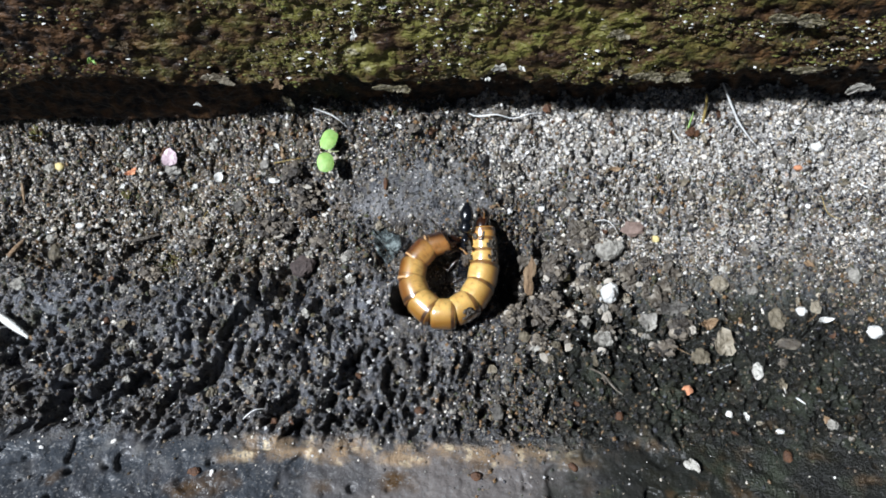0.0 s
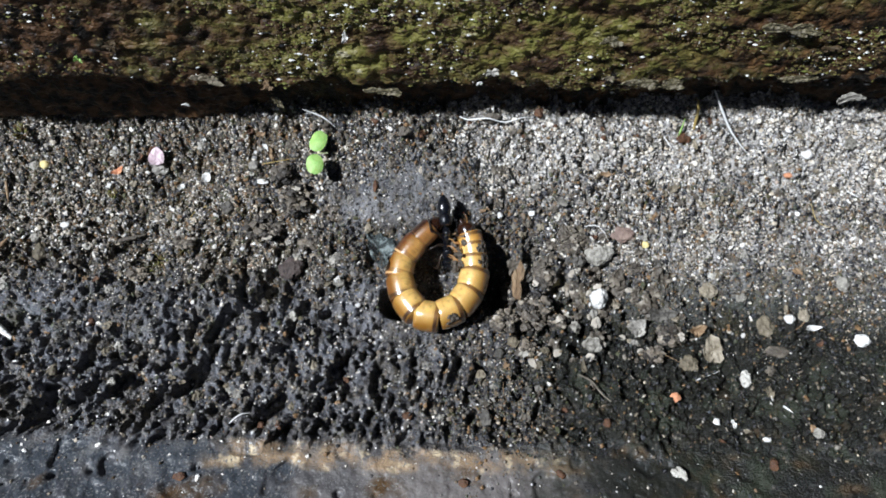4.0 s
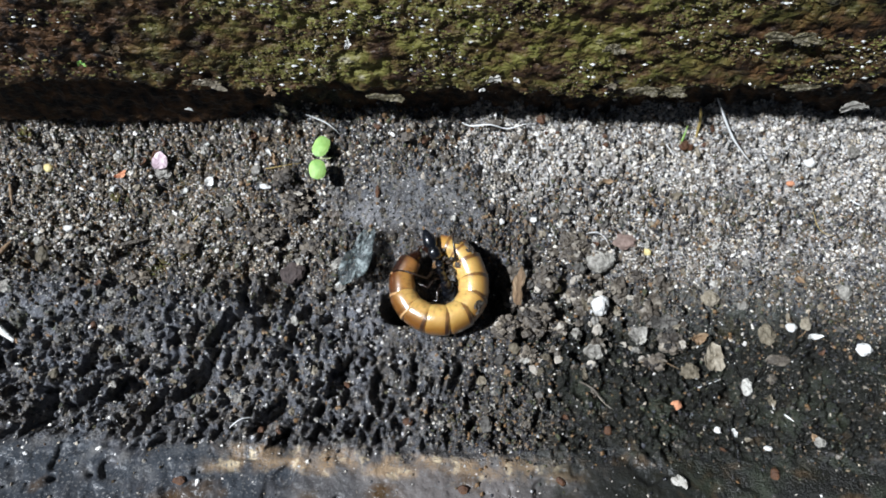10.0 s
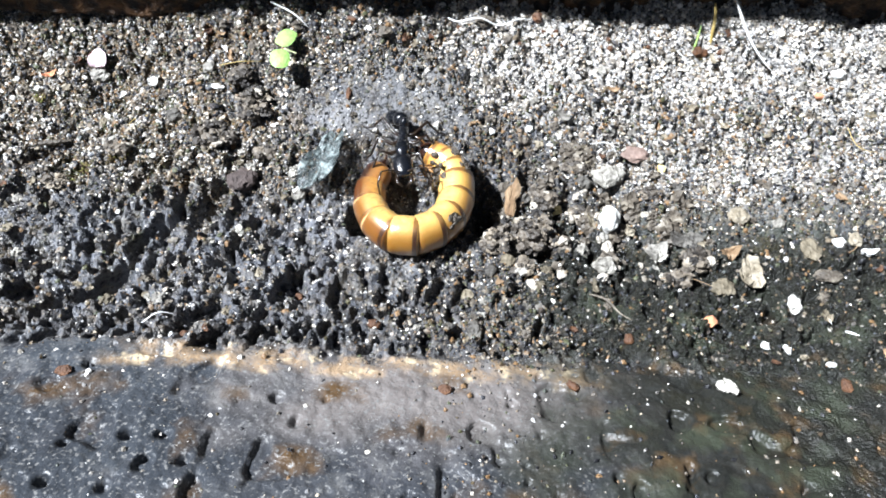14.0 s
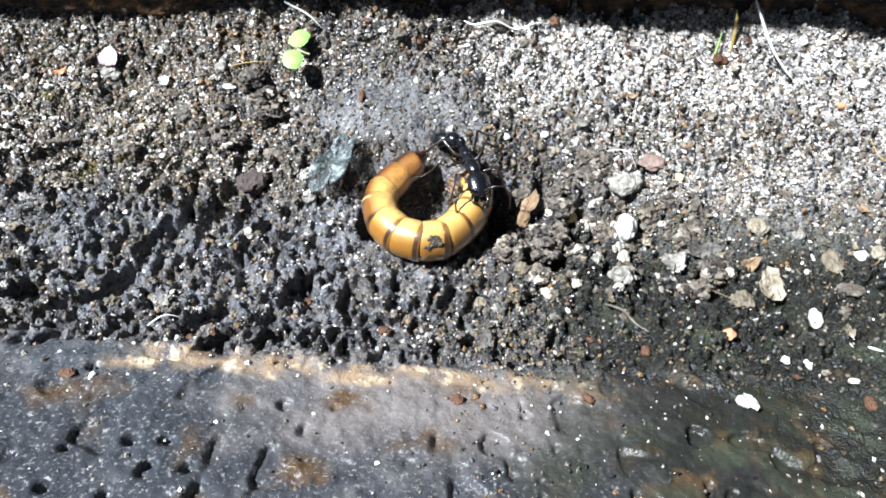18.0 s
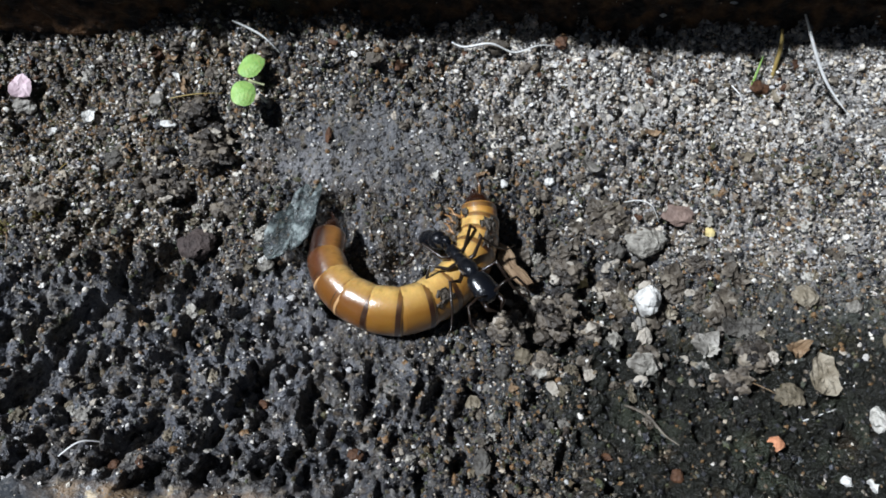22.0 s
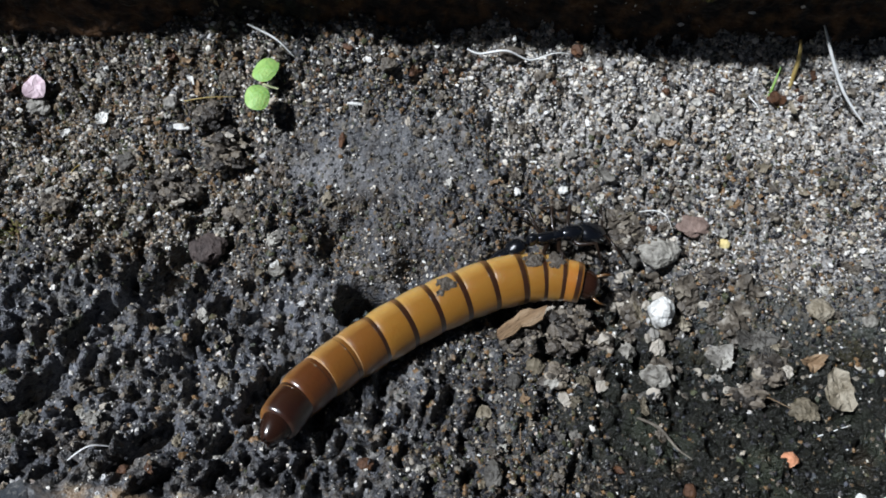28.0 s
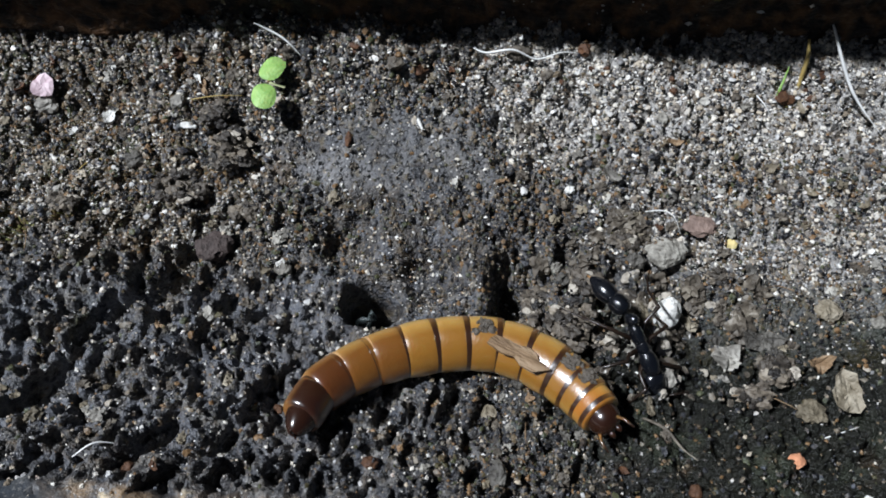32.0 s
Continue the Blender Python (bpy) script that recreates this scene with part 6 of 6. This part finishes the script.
    larva_at(31, 34, (-0.82, -1.75), (-0.77, -1.39), (-0.61, -1.06), (-0.38, -0.79), (-0.07, -0.59), (0.27, -0.47), (0.64, -0.42), (1.00, -0.44), (1.32, -0.61))
    larva_at(31.5, 34, (-0.83, -1.74), (-0.74, -1.40), (-0.56, -1.11), (-0.29, -0.88), (0.02, -0.73), (0.36, -0.66), (0.71, -0.68), (1.05, -0.77), (1.35, -0.95))
    larva_at(32, 34, (-0.80, -1.74), (-0.70, -1.43), (-0.47, -1.20), (-0.18, -1.04), (0.13, -0.94), (0.46, -0.91), (0.77, -1.00), (1.04, -1.20), (1.24, -1.46))
    walk(LARVA, larva_rows)
    for ob, rows in zip(LARVA_PARTS, part_rows):
        walk(ob, rows)

    # the ant: place, heading and how far its abdomen is raised
    walk(ANT, [(t, cm(x, y, z, 0, pitch, yaw)) for t, x, y, z, yaw, pitch in (
        (0, 0.13, 0.00, -0.07, -92, 58),
        (0.5, 0.09, 0.05, -0.07, -89, 58),
        (1, 0.11, -0.01, -0.07, -86, 58),
        (1.5, 0.22, -0.05, -0.07, -86, 58),
        (2, 0.15, -0.01, -0.07, -86, 58),
        (2.5, 0.14, -0.05, -0.07, -80, 58),
        (4.5, 0.02, 0.17, -0.07, -81, 58),
        (5, -0.03, 0.14, -0.07, -78, 58),
        (5.5, -0.23, 0.21, -0.07, -67, 58),
        (6, -0.26, 0.11, -0.07, -66, 58),
        (6.5, -0.09, 0.04, -0.07, -60, 58),
        (7, -0.13, 0.03, -0.07, -65, 58),
        (7.5, -0.02, 0.06, -0.07, -64, 58),
        (8, -0.02, -0.02, -0.07, -84, 58),
        (8.5, -0.05, 0.15, -0.07, -93, 58),
        (9, 0.12, -0.03, -0.07, -96, 58),
        (9.5, 0.29, 0.12, -0.07, -60, 58),
        (10, -0.02, -0.18, -0.07, -62, 58),
        (10.5, -0.19, -0.34, -0.07, -68, 58),
        (11, -0.18, -0.28, -0.07, -44, 58),
        (11.5, -0.16, -0.34, -0.07, -55, 58),
        (12, -0.17, -0.20, -0.07, -49, 58),
        (12.5, -0.19, 0.17, 0.14, -81, -7),
        (13, -0.16, 0.14, 0.14, -85, -17),
        (13.5, -0.25, 0.14, 0.14, -78, -9),
        (14, -0.22, 0.12, 0.14, -88, -6),
        (14.5, 0.02, 0.15, 0.14, -104, -7),
        (16.5, 0.23, 0.14, 0.14, -120, -6),
        (17, 0.17, 0.09, 0.14, -114, -13),
        (17.5, 0.24, 0.09, 0.14, -80, -7),
        (18, 0.26, -0.02, 0.14, -69, -9),
        (18.5, 0.34, -0.02, 0.14, -59, -10),
        (19, 0.38, 0.17, 0.14, -63, -17),
        (19.5, 0.24, 0.04, 0.14, -95, -16),
        (20, 0.19, -0.09, 0.14, -96, -7),
        (20.5, 0.22, -0.13, 0.14, -85, -10),
        (21, 0.19, -0.28, 0.14, -76, -1),
        (21.5, 0.21, -0.29, 0.14, -73, -10),
        (22, 0.29, -0.37, 0.14, -58, -23),
        (22.5, 0.27, -0.47, 0.14, -91, -21),
        (23, 0.15, -0.84, 0.10, -176, 12),
        (23.5, -0.04, -0.77, 0.14, -212, 18),
        (24, -0.35, -0.76, 0.17, -225, -2),
        (24.5, -0.37, -0.72, 0.17, -255, 14),
        (25, -0.31, -0.89, 0.17, -286, 17),
        (25.5, -0.45, -0.82, 0.17, -284, 29),
        (27.5, 0.96, 0.00, 0.00, -346, 6),
        (28, 0.91, 0.02, 0.00, -339, 6),
        (29, 0.61, 0.07, 0.00, -349, 2),
        (30, 0.87, 0.07, 0.00, -346, 6),
        (30.5, 0.85, -0.03, 0.00, -343, 6),
        (31, 0.95, -0.11, 0.00, -348, 6),
        (31.5, 1.31, -0.48, 0.04, -386, 27),
        (32, 1.50, -0.82, 0.04, -416, 30),
    )])
    r = random.Random(4)
    for i, leg in enumerate(ANT_LEGS):
        m = leg.matrix_basis.copy()
        walk(leg, [(t / 2, m @ pose(0, 0, 0, r.uniform(-14, 14), 0, r.uniform(-16, 16))) for t in range(0, 65)])
    m = ANT_GASTER.matrix_basis.copy()
    walk(ANT_GASTER, [(t, m @ pose(0, 0, 0, 0, bend, turn)) for t, bend, turn in (
        (0, -50, 0), (2.5, -46, 4), (5, -50, -6), (7, -44, 5), (9, -46, -12), (11, -44, 8), (13, -35, 0), (14.5, -25, 45), (16.5, -18, 38), (17, -18, 42), (18, -22, 36),
        (19, -22, 36), (20, -30, 0), (21, -30, 5), (22, -25, 10), (22.5, -20, 0), (23, -8, -8), (23.5, -4, 6), (24, -4, 4), (24.5, -10, 6), (25, -12, 10), (25.5, -20, 10),
        (27.5, -30, 15), (29, -14, 20), (30, -20, 12), (31, -28, 24), (32, -35, 10))])
    m = ANT_HEAD.matrix_basis.copy()
    walk(ANT_HEAD, [(t, m @ pose(0, 0, 0, 0, r.uniform(-6, 14), r.uniform(-12, 12))) for t in range(0, 33)])

    # the grey film is turned over by the larva's tail, and the bark flake is dragged along
    walk(FILM, [(t, cm(x, y, z, tilt, roll, turn)) for t, x, y, z, tilt, roll, turn in (
        (0, -0.80, 0.05, -0.10, -32, 15, 16),
        (5, -0.74, 0.03, -0.10, -32, 15, 16),
        (6, -0.80, -0.05, -0.12, -26, 10, 10),
        (7, -0.88, -0.01, -0.12, -20, 5, 10),
        (8, -1.00, -0.01, -0.12, 8, 2, -18),
        (25, -1.00, -0.01, -0.12, 8, 2, -18),
        (25.6, -0.87, -0.34, -0.15, -30, 10, -10),
        (27.3, -0.56, -0.64, -0.76, -80, 20, 60),
        (32, -0.56, -0.64, -0.76, -80, 20, 60),
    )])
    # the springtail crawls out from under the seedling towards the thread
    walk(SPRINGTAIL, [(t, cm(x, y, z, 0, 0, turn)) for t, x, y, z, turn in (
        (0, -1.45, 1.12, 0.19, -70),
        (20, -1.45, 1.12, 0.19, -70),
        (21, -1.35, 1.26, 0.31, -80),
        (22, -1.39, 1.00, 0.13, -45),
        (22.5, -1.36, 0.93, 0.09, -25),
        (23, -1.36, 0.93, 0.10, 0),
        (23.5, -1.31, 0.92, 0.07, 5),
        (24, -1.24, 0.94, 0.07, 15),
        (24.5, -1.17, 0.98, 0.11, 20),
        (25, -1.08, 1.01, 0.12, 20),
        (25.5, -1.03, 1.04, 0.16, 15),
        (27.5, -0.83, 1.03, 0.17, -15),
        (28, -0.75, 1.03, 0.16, 0),
        (29, -0.57, 1.07, 0.17, -10),
        (30, -0.40, 1.07, 0.17, -35),
        (31, -0.31, 0.96, 0.12, -60),
        (32, -0.25, 0.91, 0.10, -65),
    )])
    walk(FLAKE, [(t, cm(x, y, z, tilt, 0, turn)) for t, x, y, z, tilt, turn in (
        (0, 0.88, -0.27, -0.19, 14, 85),
        (9, 0.86, -0.25, -0.19, 14, 85),
        (14.5, 0.86, -0.25, -0.21, 10, 80),
        (19, 0.87, -0.32, -0.19, 0, 72),
        (22, 0.72, -0.23, -0.16, 0, 125),
        (25, 0.70, -0.24, -0.17, 0, 125),
        (25.5, 0.75, -0.33, -0.17, 0, 130),
        (27.5, 0.67, -0.69, -0.13, 0, 30),
        (28, 0.71, -0.66, -0.13, 0, 38),
        (29, 0.73, -0.64, -0.12, 0, 42),
        (30, 0.72, -0.61, -0.11, 0, 30),
        (30.5, 0.53, -0.56, -0.02, 0, 12),
        (31, 0.52, -0.58, 0.02, 0, 12),
        (31.5, 0.57, -0.70, 0.08, 0, -5),
        (32, 0.63, -1.05, 0.15, 0, -25),
    )])


motions()
